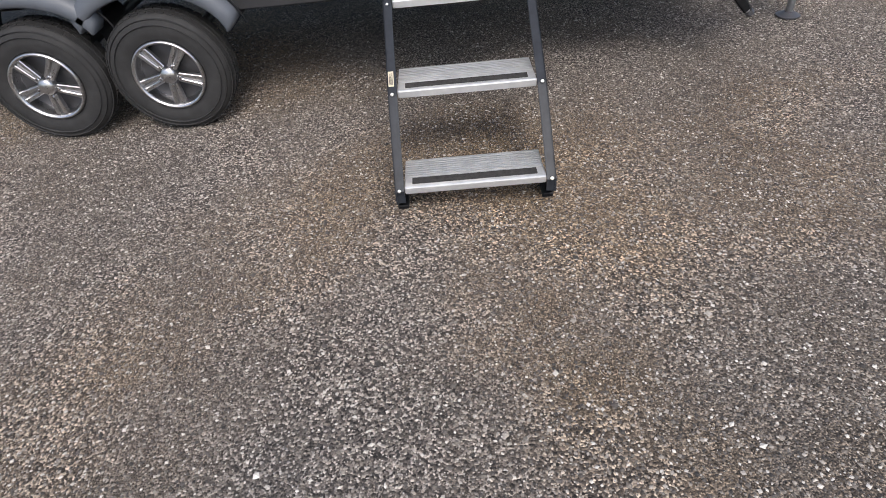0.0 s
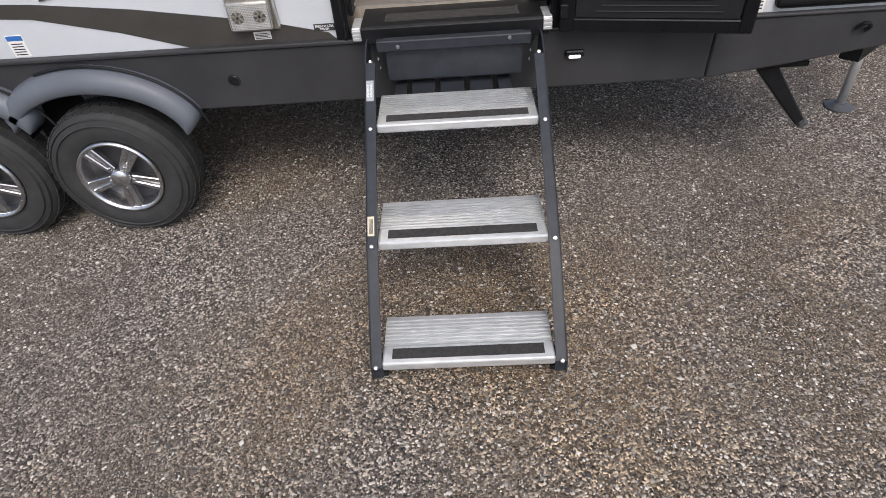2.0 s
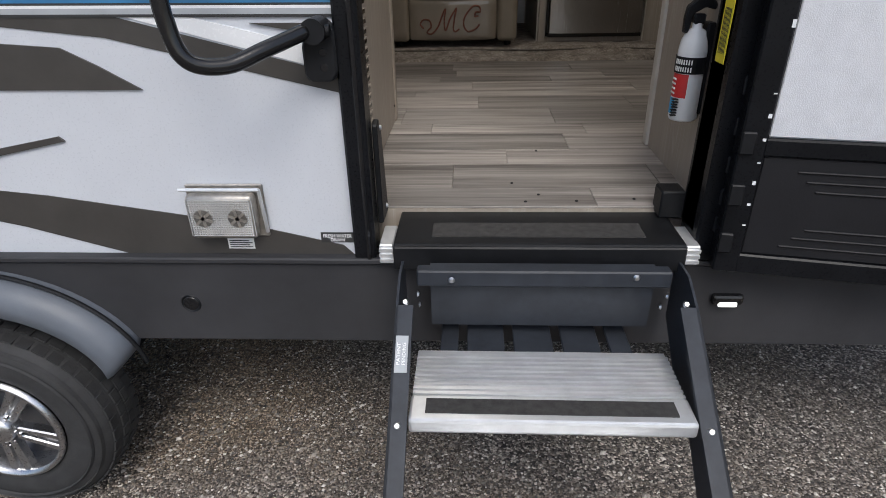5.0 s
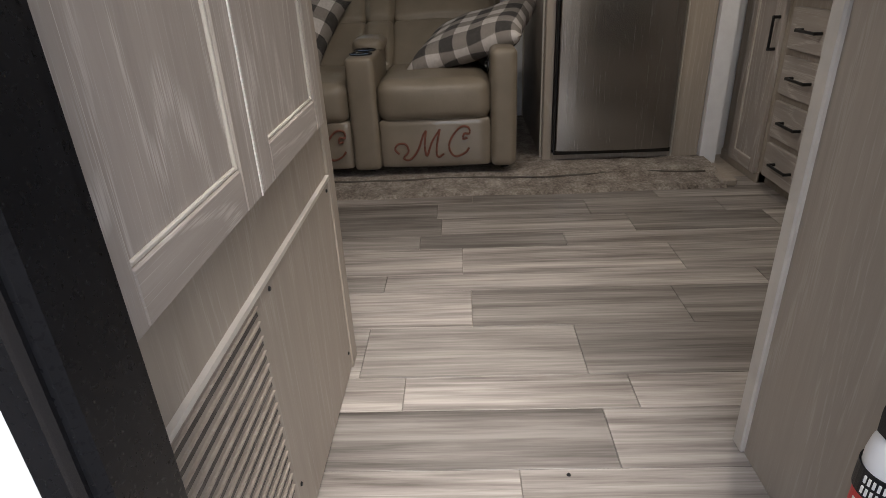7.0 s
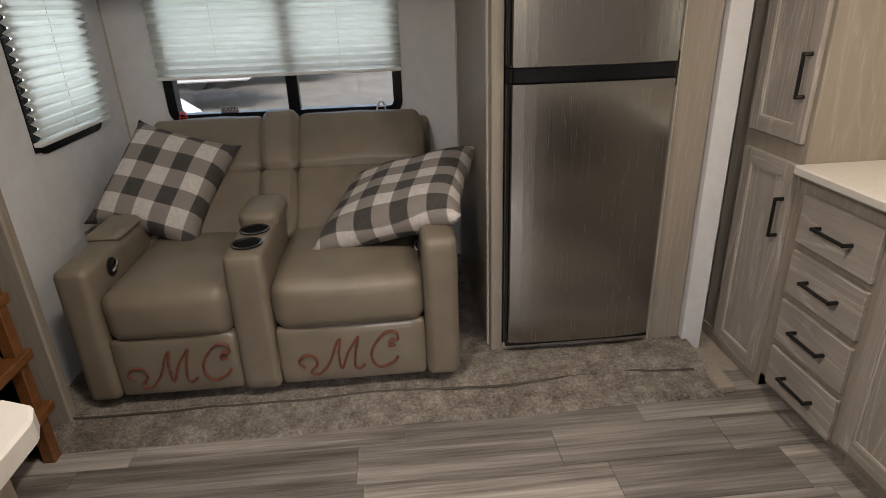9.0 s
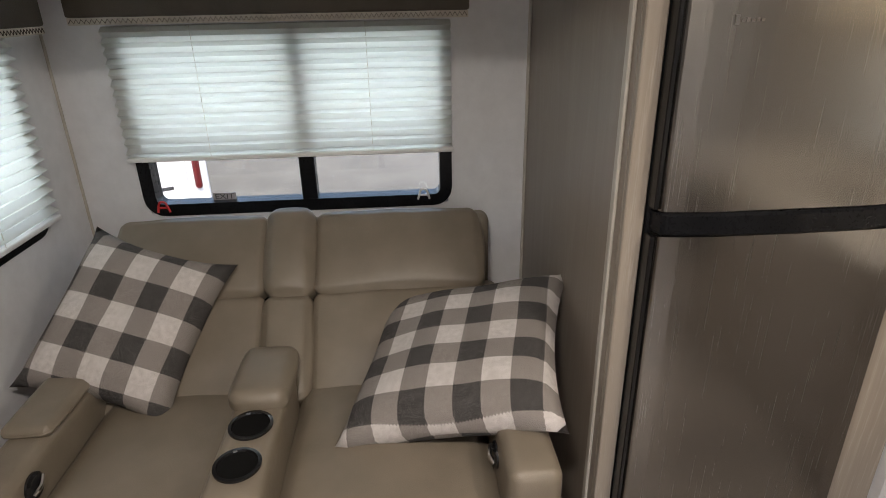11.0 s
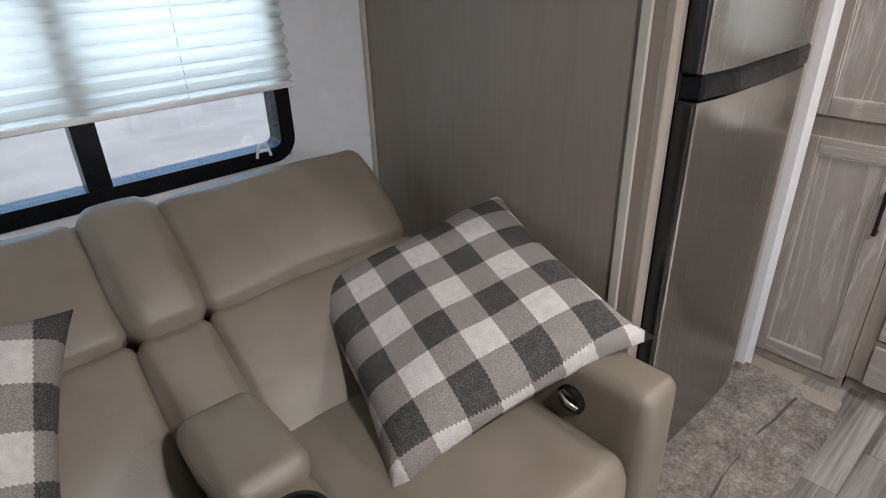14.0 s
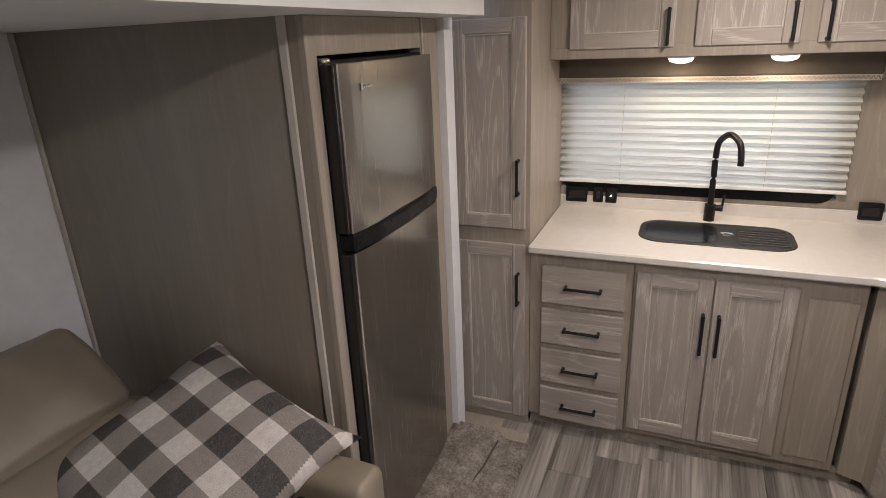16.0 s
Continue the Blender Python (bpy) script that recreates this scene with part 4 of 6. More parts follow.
def tongue_jack():
    j = thing("tongue_jack", (2.2, 0.72, 0.0), "grey steel tongue jack standing on a round foot plate", "jack")
    part("foot_plate", lathe([(0.075, 0.0), (0.075, 0.008), (0.045, 0.022), (0.03, 0.03), (0.0, 0.03)], (2.2, 0.72, 0), "z", 24), ALLOY_DARK, j, "round steel foot")
    part("tube", rod((2.2, 0.72, 0.02), (2.2, 0.72, 0.72), 0.024, 16), ALUMINIUM, j, "grey steel tube", True)
    part("sleeve", rod((2.2, 0.72, 0.55), (2.2, 0.72, 1.05), 0.034, 16), BLACK, j, "", True)
    a = thing("tongue", (2.2, 0.9, 0.5), "black steel A-frame trailer tongue with safety chains", "tongue")
    part("beam", prism([(1.7, 0.15), (1.76, 0.1), (3.0, 1.17), (3.0, 1.25), (2.95, 1.25)], "z", 0.58, 0.70), BLACK, a)
    part("beam", prism([(1.7, 2.29), (1.76, 2.34), (3.0, 1.27), (3.0, 1.19), (2.95, 1.19)], "z", 0.58, 0.70), BLACK, a)
    for k in range(9):
        c = bmesh.new()
        ring = [(2.05 + 0.016 * math.cos(q), 0.62, 0.46 + 0.022 * k + 0.018 * math.sin(q)) if k % 2 else (2.05, 0.62 + 0.016 * math.cos(q), 0.46 + 0.022 * k + 0.018 * math.sin(q)) for q in [i * math.pi / 4 for i in range(9)]]
        part("chain_link", tube(ring, 0.0045, 6, steps=2), SCREW, a)


tongue_jack()


def underbody():
    """Chassis rails and belly pan that shade the gravel under the trailer."""
    bm = box(-6.1, 1.7, 0.06, 2.42, 0.80, 0.84)
    u = setting("underbelly", bm, BLACK, "black belly pan under the trailer", "underbelly")
    for y in (0.42, 1.95):
        part("chassis_rail", box(-6.1, 1.75, y, y + 0.06, 0.58, 0.80), BLACK, u, "black steel chassis rail")
    for x in WHEELS:
        part("axle", rod((x, 0.02, 0.345), (x, 2.4, 0.345), 0.035, 14), BLACK, u)
    part("valve", box(0.62, 0.68, 0.35, 0.37, 0.50, 0.58, 0.006), STICKER_TAN, u, "small cream pipe cap")


underbody()


# ---- the lot seen beyond the slide-out window ----
def far_trailer(x, y, turn_z, length, band):
    t = thing("parked_trailer", (x, y, 0), "pale parked travel trailer with %s graphics far across the lot" % band, "trailer", "parked trailers")
    m = pose(x, y, 0, 0, 0, turn_z)
    stripe = DECAL_BLUE if band == "blue" else DECAL_DARK
    w = box(-length / 2, length / 2, -1.2, 1.2, 0.7, 3.2, 0.12, 2)
    w.transform(m)
    part("body", w, SHELL_WHITE, t)
    for z, h in ((0.95, 0.35), (1.9, 0.12)):
        b = prism([(-length / 2 + 0.2, z), (length / 2 - 0.3, z + 0.25), (length / 2 - 0.3, z + 0.25 + h), (-length / 2 + 0.2, z + h)], "y", -1.215, 1.215)
        b.transform(m)
        part("graphic", b, stripe, t)
    for k in range(3):
        b = box(-length / 2 + 0.8 + k * length / 3.4, -length / 2 + 1.9 + k * length / 3.4, -1.225, 1.225, 1.75, 2.35, 0.05)
        b.transform(m)
        part("window", b, BLACK_GLOSS, t)
    for k in (-0.4, 0.4):
        for s in (-1.1, 1.1):
            c = Vector((k, s, 0.34))
            b = rod(c - Vector((0, 0.1, 0)), c + Vector((0, 0.1, 0)), 0.34, 18)
            b.transform(m)
            part("wheel", b, RUBBER, t)
    for s in (-0.35, 0.35):
        f = rod((length / 2 + 0.25, s, 0.75), (length / 2 + 0.25, s, 1.25), 0.16, 14)
        f.transform(m)
        part("gas_bottle", f, ENAMEL, t)
    g = prism([(length / 2, 0.75), (length / 2, 0.95), (length / 2 + 1.2, 0.85), (length / 2 + 1.2, 0.75)], "y", -0.08, 0.08)
    g.transform(m)
    part("tongue", g, BLACK, t)


for px, py, tz, ln, bd in ((-6.9, 16.0, 5, 7.0, "blue"), (-5.6, 20.6, 6, 7.0, "charcoal"), (-4.2, 25.2, 6, 7.5, "blue"), (-2.6, 30.0, 7, 7.0, "blue"), (-0.9, 35.0, 7, 7.5, "charcoal"), (1.0, 40.5, 8, 7.0, "blue")):
    far_trailer(px, py, tz, ln, bd)


setting("road", box(-45, 45, 4.6, 95, 0.0, 0.012), DUST, "pale dusty gravel lane behind the trailer", "road")


def pickup():
    """The truck's bed points at the slide-out's window."""
    x, y = -4.07, 6.2
    v = thing("white_pickup", (x, y + 2.6, 0), "white pickup parked on the gravel, tailgate towards the window", "vehicle")
    v.rotation_euler = (0, 0, radians(28))
    part("body", box(x - 0.95, x + 0.95, y + 0.06, y + 3.3, 0.50, 1.36, 0.07, 2), ENAMEL, v, "white bed and cab sides")
    part("cab", box(x - 0.88, x + 0.88, y + 2.2, y + 5.2, 0.55, 1.86, 0.22, 3), ENAMEL, v)
    part("rear_glass", box(x - 0.65, x + 0.65, y + 2.17, y + 2.26, 1.42, 1.76, 0.02), BLACK_GLOSS, v)
    gate = part("tailgate", box(x - 0.75, x + 0.75, y, y + 0.08, 0.72, 1.35, 0.03, 2), ENAMEL, v)
    part("gate_handle", box(x - 0.15, x + 0.15, y - 0.02, y + 0.01, 1.10, 1.20, 0.015), BLACK, gate)
    part("badge", box(x + 0.35, x + 0.62, y - 0.006, y + 0.01, 0.98, 1.02, 0.003), CHROME, gate)
    part("bumper", box(x - 0.95, x + 0.95, y - 0.16, y + 0.05, 0.48, 0.66, 0.04), CHROME, v)
    for k in (-0.93, 0.77):
        part("tail_lamp", box(x + k + 0.04, x + k + 0.10, y + 0.0, y + 0.10, 0.95, 1.28, 0.02), TAIL_RED, v)
    for wy in (1.1, 4.4):
        for wx in (-0.92, 0.72):
            part("wheel", rod((x + wx - 0.02, y + wy, 0.38), (x + wx + 0.22, y + wy, 0.38), 0.38, 18), RUBBER, v)


pickup()


def shore_inlet():
    p = thing("power_inlet", (-2.18, 0, 0.93), "small black power inlet with a hanging cap on the wall", "inlet")
    part("plate", box(-2.22, -2.14, -0.012, 0, 0.93, 1.01, 0.008, 2), BLACK, p)
    part("cap", rod((-2.18, -0.01, 0.965), (-2.18, -0.04, 0.96), 0.028, 18), BLACK, p)
    part("cord", tube([(-2.18, -0.03, 0.94), (-2.165, -0.03, 0.90), (-2.15, -0.028, 0.86), (-2.145, -0.028, 0.82)], 0.005, 8), BLACK, p, "black dangling cord")
    k = thing("key_lock", (-2.02, 0, 0.86), "small round black lock on the trailer wall", "lock")
    part("barrel", lathe([(0.022, 0.0), (0.022, -0.012), (0.016, -0.018), (0.0, -0.018)], (-2.02, 0, 0.87), "y", 20), ALLOY_DARK, k)


shore_inlet()


# ---- cabin shell ----
KITCHEN = Vector((-0.05, -0.09, 0))


def cabin():
    bm = box(-6.1, 1.87, 0.127, 2.44, 0.845, FL - 0.006)
    box(1.0, 1.87, 2.44, 2.80, 0.845, FL - 0.001, bm=bm)
    f = setting("floor", bm, PANEL_WOOD, "grey-brown wood-look vinyl plank floor", "floor")
    setting("ceiling", box(-6.1, 1.87, 0.062, 2.44, CABIN_TOP, CABIN_TOP + 0.1), CEIL, "white panelled cabin ceiling", "ceiling")
    global PLACE
    PLACE = KITCHEN
    e = setting("wall_east", box(1.87, 1.93, 0.062, 2.50, 0.845, 1.90), PANEL_WOOD, "taupe laminate kitchen wall round a wide window", "wall")
    part("wall_piece", box(1.87, 1.93, 0.062, 2.50, 2.47, 3.1), PANEL_WOOD, e)
    part("wall_piece", box(1.87, 1.93, 2.42, 2.50, 1.90, 2.47), PANEL_WOOD, e)
    part("wall_piece", box(1.87, 1.93, 0.062, 1.29, 1.90, 2.47), PANEL_WOOD, e)
    PLACE = Vector((0, 0, 0))
    n = setting("wall_north", box(1.12, 1.93, 2.80, 2.86, 0.845, 3.1), WALL, "white wall board beside the slide-out", "wall")
    part("wall_piece", box(-6.1, -1.46, 2.44, 2.50, 0.845, 3.1), WALL, n)
    part("header", box(-1.46, 1.12, 2.44, 2.50, SLIDE_TOP + 0.052, 3.1), WALL, n)
    part("wall_piece", box(1.04, 1.12, 2.60, 2.80, FL, 3.0), WALL, n, "white slide-out reveal")
    setting("wall_west", box(-3.0, -2.94, 0.062, 2.44, 0.845, 3.1), PANEL_WOOD, "taupe laminate end wall of the cabin", "wall")
    return f


FLOOR = cabin()


def slide_out():
    setting("slide_floor", box(-1.45, 1.06, 2.43, 3.76, 0.90, SF), CARPET, "taupe carpet on the raised slide-out floor", "carpet")
    setting("slide_ceiling", box(-1.45, 1.06, 2.46, 3.76, SLIDE_TOP, SLIDE_TOP + 0.05), CEIL, "white slide-out ceiling", "ceiling")
    w = setting("wall_slide_back", box(-1.45, -1.17, 3.64, 3.69, 0.90, SLIDE_TOP), WALL, "off-white slide-out back wall round a window", "wall")
    part("wall_piece", box(-0.05, 1.06, 3.64, 3.69, 0.90, SLIDE_TOP), WALL, w)
    part("wall_piece", box(-1.17, -0.05, 3.64, 3.69, 0.90, 1.81), WALL, w)
    part("wall_piece", box(-1.17, -0.05, 3.64, 3.69, 2.46, SLIDE_TOP), WALL, w)
    s = setting("wall_slide_side", box(-1.45, -1.40, 2.44, 2.84, 0.90, SLIDE_TOP), WALL, "off-white slide-out side wall with a narrow window", "wall")
    part("wall_piece", box(-1.45, -1.40, 3.40, 3.64, 0.90, SLIDE_TOP), WALL, s)
    part("wall_piece", box(-1.45, -1.40, 2.84, 3.40, 0.90, 1.855), WALL, s)
    part("wall_piece", box(-1.45, -1.40, 2.84, 3.40, 2.44, SLIDE_TOP), WALL, s)
    setting("trim_slide_left", box(-1.42, -1.30, 2.405, 2.45, FL, 2.9, 0.006), PANEL_WOOD, "taupe laminate fascia at the slide-out's edge", "trim")
    setting("trim_slide_top", box(-1.46, 1.12, 2.405, 2.44, SLIDE_TOP + 0.055, 2.948, 0.006), PANEL_WOOD, "taupe laminate fascia over the slide-out", "trim")
    setting("wall_slide_end", box(1.06, 1.10, 2.82, 3.76, 0.90, SLIDE_TOP), WALL, "plain slide-out end wall", "wall")
    # corner beads
    part("corner_bead", box(-1.402, -1.392, 3.632, 3.642, SF, SLIDE_TOP, 0.003), GREY_EDGE, s)


slide_out()


def window(name, axis, at, a0, a1, z0, z1, out, mullion=None, label="black-framed sliding trailer window", exit_tag=False):
    """A black metal window; out is +1 or -1 along the wall's axis, towards the open."""
    w = thing(name, {"y": ((a0 + a1) / 2, at, z0), "x": (at, (a0 + a1) / 2, z0)}[axis], label, "window", "", "structure")
    r = 0.07

    def ring(ins, d0, d1, mat, pname):
        outer, inner = [], []
        for cx, cz, q0 in ((a1 - r, z1 - r, 0), (a0 + r, z1 - r, 90), (a0 + r, z0 + r, 180), (a1 - r, z0 + r, 270)):
            for k in range(6):
                q = math.radians(q0 + 18 * k)
                outer.append((cx + r * math.cos(q), cz + r * math.sin(q)))
                inner.append((cx + (r - ins) * math.cos(q), cz + (r - ins) * math.sin(q)))
        bm = bmesh.new()
        def put(p, d):
            return bm.verts.new((p[0], d, p[1]) if axis == "y" else (d, p[0], p[1]))
        o0, o1 = [put(p, d0) for p in outer], [put(p, d1) for p in outer]
        i0, i1 = [put(p, d0) for p in inner], [put(p, d1) for p in inner]
        n = len(outer)
        for k in range(n):
            j = (k + 1) % n
            for q in ((o0[k], o0[j], i0[j], i0[k]), (o1[k], o1[j], i1[j], i1[k]), (o0[k], o0[j], o1[j], o1[k]), (i0[k], i0[j], i1[j], i1[k])):
                bm.faces.new(q)
        return part(pname, bm, mat, w)

    ring(0.045, at - 0.012 * out, at + 0.06 * out, BLACK_FRAME, "window_frame")
    d = at + 0.03 * out

    def flat(x0, x1, y0, y1, za, zb, bev=0.0):
        return box(x0, x1, y0, y1, za, zb, bev) if axis == "y" else box(y0, y1, x0, x1, za, zb, bev)

    halves = [(a0 + 0.04, a1 - 0.04)] if mullion is None else [(a0 + 0.04, mullion), (mullion, a1 - 0.04)]
    for h0, h1 in halves:
        g = part("pane", flat(h0, h1, d - 0.002, d + 0.002, z0 + 0.04, z1 - 0.04), GLASS, w, "clear glass pane")
        g.visible_shadow = False
    if mullion is not None:
        part("mullion", flat(mullion - 0.028, mullion + 0.028, at - 0.010, at + 0.05, z0 + 0.03, z1 - 0.03, 0.003), BLACK_FRAME, w)
    if exit_tag:
        part("exit_tag", flat(-0.945, -0.858, d - 0.006, d - 0.003, 1.842, 1.872), TAG_GREY, w, "clear window sticker with EXIT")
        sheet_text("EXIT", 0.028, pose(-0.9015, d - 0.0065, 1.857, 90), PRINT, w, width=0.070)
        for lx, lz, mat, words in ((-1.118, 1.840, RED, "red escape latch"), (-0.145, 1.850, STICKER, "white escape latch")):
            pull_tab = tube([(lx - 0.022, at - 0.018, lz - 0.022), (lx - 0.012, at - 0.020, lz + 0.012), (lx, at - 0.021, lz + 0.018), (lx + 0.012, at - 0.020, lz + 0.012), (lx + 0.022, at - 0.018, lz - 0.022)], 0.0042, 8)
            box(lx - 0.018, lx + 0.018, at - 0.021, at - 0.014, lz - 0.008, lz - 0.002, bm=pull_tab)
            part("latch", pull_tab, mat, w, words)
    return w


window("window_1", "y", 3.645, -1.185, -0.035, 1.80, 2.47, 1, -0.575, exit_tag=True)
window("window_2", "x", -1.405, 2.84, 3.40, 1.845, 2.45, -1)
PLACE = KITCHEN
window("window_3", "x", 1.875, 1.29, 2.42, 1.88, 2.48, 1)

PLACE = Vector((0, 0, 0))


def blind(axis, at, a0, a1, z0, z1, inward, label):
    """A half-lowered pleated shade: zigzag cloth, rails and two cords."""
    b = thing("pleated_blind", {"y": ((a0 + a1) / 2, at, z0), "x": (at, (a0 + a1) / 2, z0)}[axis], label, "blind", "pleated blinds")
    bm = bmesh.new()
    n = max(6, int((z1 - z0) / 0.0165))
    prev = None
    for k in range(n + 1):
        z = z0 + (z1 - z0) * k / n
        d = at + inward * (0.006 + (0.027 if k % 2 else 0.0) + 0.0007 * noise.noise(Vector((k * 0.7, at, 0))))
        row = []
        for i in range(9):
            a = a0 + (a1 - a0) * i / 8
            zz = z + 0.0005 * noise.noise(Vector((a * 3, k * 0.5, 1)))
            row.append(bm.verts.new((a, d, zz) if axis == "y" else (d, a, zz)))
        if prev:
            for i in range(8):
                bm.faces.new((prev[i], prev[i + 1], row[i + 1], row[i]))
        prev = row
    part("cloth", bm, BLIND, b, "pale pleated cloth")

    def flat(p0, p1, d0, d1, za, zb):
        d0, d1 = sorted((at + inward * d0, at + inward * d1))
        return box(p0, p1, d0, d1, za, zb, 0.003) if axis == "y" else box(d0, d1, p0, p1, za, zb, 0.003)

    part("bottom_rail", flat(a0 - 0.006, a1 + 0.006, 0.0, 0.03, z0 - 0.016, z0), ENAMEL, b, "cream bottom rail")
    for c in ((0.25, 0.75) if a1 - a0 > 0.7 else (0.5,)):
        a = a0 + (a1 - a0) * c
        p = (a, at + inward * 0.024, z0) if axis == "y" else (at + inward * 0.024, a, z0)
        q = (p[0], p[1], z1)
        part("cord", rod(p, q, 0.0012, 6), TRIM_CLOTH, b)
    return b


blind("y", 3.632, -1.195, -0.035, 2.03, 2.47, -1, "half-lowered pale pleated blind, daylight behind it")
blind("x", -1.388, 2.83, 3.40, 1.90, 2.46, 1, "lowered pale pleated blind on a side window")
PLACE = KITCHEN
blind("x", 1.862, 1.27, 2.445, 1.945, 2.45, -1, "lowered pale pleated blind over the kitchen sink")

PLACE = Vector((0, 0, 0))


def valance(axis, a0, a1, d0, d1, z0, z1):
    v = thing("valance", {"y": ((a0 + a1) / 2, d1, z0), "x": (d1, (a0 + a1) / 2, z0)}[axis], "brown padded window valance with a cream zigzag braid", "valance", "window valances")

    def flat(p0, p1, q0, q1, za, zb, bev=0.0):
        q0, q1 = sorted((q0, q1))
        return box(p0, p1, q0, q1, za, zb, bev, 2) if axis == "y" else box(q0, q1, p0, p1, za, zb, bev, 2)

    part("board", flat(a0, a1, d0, d1, z0, z1, 0.008), VALANCE, v)
    part("braid", flat(a0 + 0.004, a1 - 0.004, d0 + (0.004 if d1 > d0 else -0.004), d1, z0 - 0.022, z0, 0.0), TRIM_CLOTH, v, "cream braid")
    zz = bmesh.new()
    n = int((a1 - a0) / 0.016)
    face = d0 + (0.003 if d1 > d0 else -0.003)
    pts = []
    for k in range(2 * n + 1):
        a = a0 + 0.008 + (a1 - a0 - 0.016) * k / (2 * n)
        z = z0 - (0.005 if k % 2 else 0.017)
        pts.append((a, face, z) if axis == "y" else (face, a, z))
    tube(pts, 0.0016, 4, bm=zz, steps=1)
    part("zigzag", zz, VALANCE, v, "brown zigzag stitching")


valance("y", -1.25, 0.02, 3.52, 3.64, 2.50, 2.60)
valance("x", 2.80, 3.46, -1.28, -1.40, 2.48, 2.58)
PLACE = KITCHEN
valance("x", 1.235, 2.50, 1.765, 1.87, 2.405, 2.495)


PLACE = Vector((0, 0, 0))


# ---- entry passage ----
def louvre_wall():
    w = setting("wall_entry_left", box(-0.54, -0.462, 0.072, 1.04, FL, CABIN_TOP), PANEL_WOOD, "taupe laminate passage wall with a louvred grille", "wall")
    part("end_stile", box(-0.545, -0.455, 0.985, 1.045, FL, CABIN_TOP, 0.003), PANEL_WOOD, w)
    part("lower_panel", box(-0.464, -0.458, 0.074, 0.985, FL + 0.01, 1.497, 0.0015), PANEL_WOOD, w)
    part("panel_bead", box(-0.464, -0.4525, 0.074, 0.985, 1.497, 1.506), GREY_EDGE, w)
    screws([(-0.457, y, z) for y, z in ((0.50, 1.478), (0.955, 1.478), (0.47, 1.075), (0.955, 1.02), (0.16, 1.03))], (1, 0, 0), 0.005, w, MATT_BLACK)
    for k in range(15):
        z = 1.098 + 0.0265 * k
        part("louvre_slot", box(-0.4582, -0.4560, 0.120, 0.432, z, z + 0.0125), BLACK_GLOSS, w, "dark slot")
        part("louvre", box(-0.4585, -0.4535, 0.117, 0.435, z + 0.0125, z + 0.0155), PANEL_WOOD, w)
    return w


PLACE = Vector((-0.018, 0, 0))
louvre_wall()


def shaker(name, parent, face, axis, a0, a1, z0, z1, inward, handle=None, rail=0.055, label="limed-oak shaker door"):
    """A framed cabinet door; face is the plane of its front, inward the sign that leads into the cabinet."""
    def flat(p0, p1, d0, d1, za, zb, bev=0.0025):
        q0, q1 = sorted((face + inward * d0, face + inward * d1))
        return box(q0, q1, p0, p1, za, zb, bev) if axis == "x" else box(p0, p1, q0, q1, za, zb, bev)

    d = part(name, flat(a0 + 0.01, a1 - 0.01, 0.009, 0.018, z0 + 0.01, z1 - 0.01), DOOR_WOOD, parent, label)
    for p0, p1 in ((a0, a0 + rail), (a1 - rail, a1)):
        part("stile", flat(p0, p1, 0.0, 0.018, z0, z1), DOOR_WOOD, d)
    for za, zb in ((z0, z0 + rail), (z1 - rail, z1)):
        part("rail", flat(a0 + rail, a1 - rail, 0.0005, 0.0175, za, zb), RAIL_WOOD, d)
    b = 0.006
    for p0, p1, za, zb in ((a0 + rail, a0 + rail + b, z0 + rail, z1 - rail), (a1 - rail - b, a1 - rail, z0 + rail, z1 - rail), (a0 + rail + b, a1 - rail - b, z0 + rail, z0 + rail + b), (a0 + rail + b, a1 - rail - b, z1 - rail - b, z1 - rail)):
        part("bead", flat(p0, p1, 0.004, 0.0095, za, zb, 0.0015), GREY_EDGE, d)
    if handle:
        pull(d, face, axis, inward, *handle)
    return d


def pull(parent, face, axis, inward, a, z, length, upright=True):
    """A black bar pull on two posts."""
    off = face - inward * 0.028
    ends = [(a, z - length / 2), (a, z + length / 2)] if upright else [(a - length / 2, z), (a + length / 2, z)]
    def at(p, d):
        return (d, p[0], p[1]) if axis == "x" else (p[0], d, p[1])
    bm = rod(at(ends[0], off), at(ends[1], off), 0.0062, 10)
    for (p, q) in ends:
        rod(at((p, q), face), at((p, q), off - inward * 0.004), 0.0068, 8, bm=bm)
    return part("handle", bm, MATT_BLACK, parent, "matt black bar pull")


def entry_cabinet():
    c = thing("wall_cabinet", (-0.5, 0.53, 1.60), "limed-oak cabinet doors above the louvred passage panel", "cabinet")
    part("body", box(-0.535, -0.461, 0.074, 0.975, 1.632, 2.60, 0.002), PANEL_WOOD, c)
    shaker("door", c, -0.436, "x", 0.078, 0.492, 1.640, 2.55, -1, None, 0.062)
    shaker("door", c, -0.436, "x", 0.500, 0.935, 1.640, 2.55, -1, None, 0.062)
    part("edge", box(-0.4375, -0.4355, 0.4935, 0.4965, 1.640, 2.55), STICKER, c, "white door edge")


entry_cabinet()
PLACE = Vector((0, 0, 0))


def entry_right():
    w = setting("wall_entry_right", box(0.440, 0.60, 0.14, 0.68, FL, 1.884), PANEL_WOOD, "half-height taupe laminate passage wall beside the entry door", "wall")
    part("edge_trim", box(0.430, 0.444, 0.655, 0.695, FL, 1.884, 0.004), GREY_EDGE, w, "pale edge strip")
    part("edge_trim", box(0.432, 0.605, 0.682, 0.69, FL, 1.884, 0.002), PANEL_WOOD, w)
    part("cap", prism([(0.420, 0.12), (0.420, 0.69), (0.426, 0.708), (0.440, 0.718), (0.62, 0.718), (0.62, 0.12)], "z", 1.885, 1.925, 0.009), COUNTER, w, "white rounded counter cap")


entry_right()


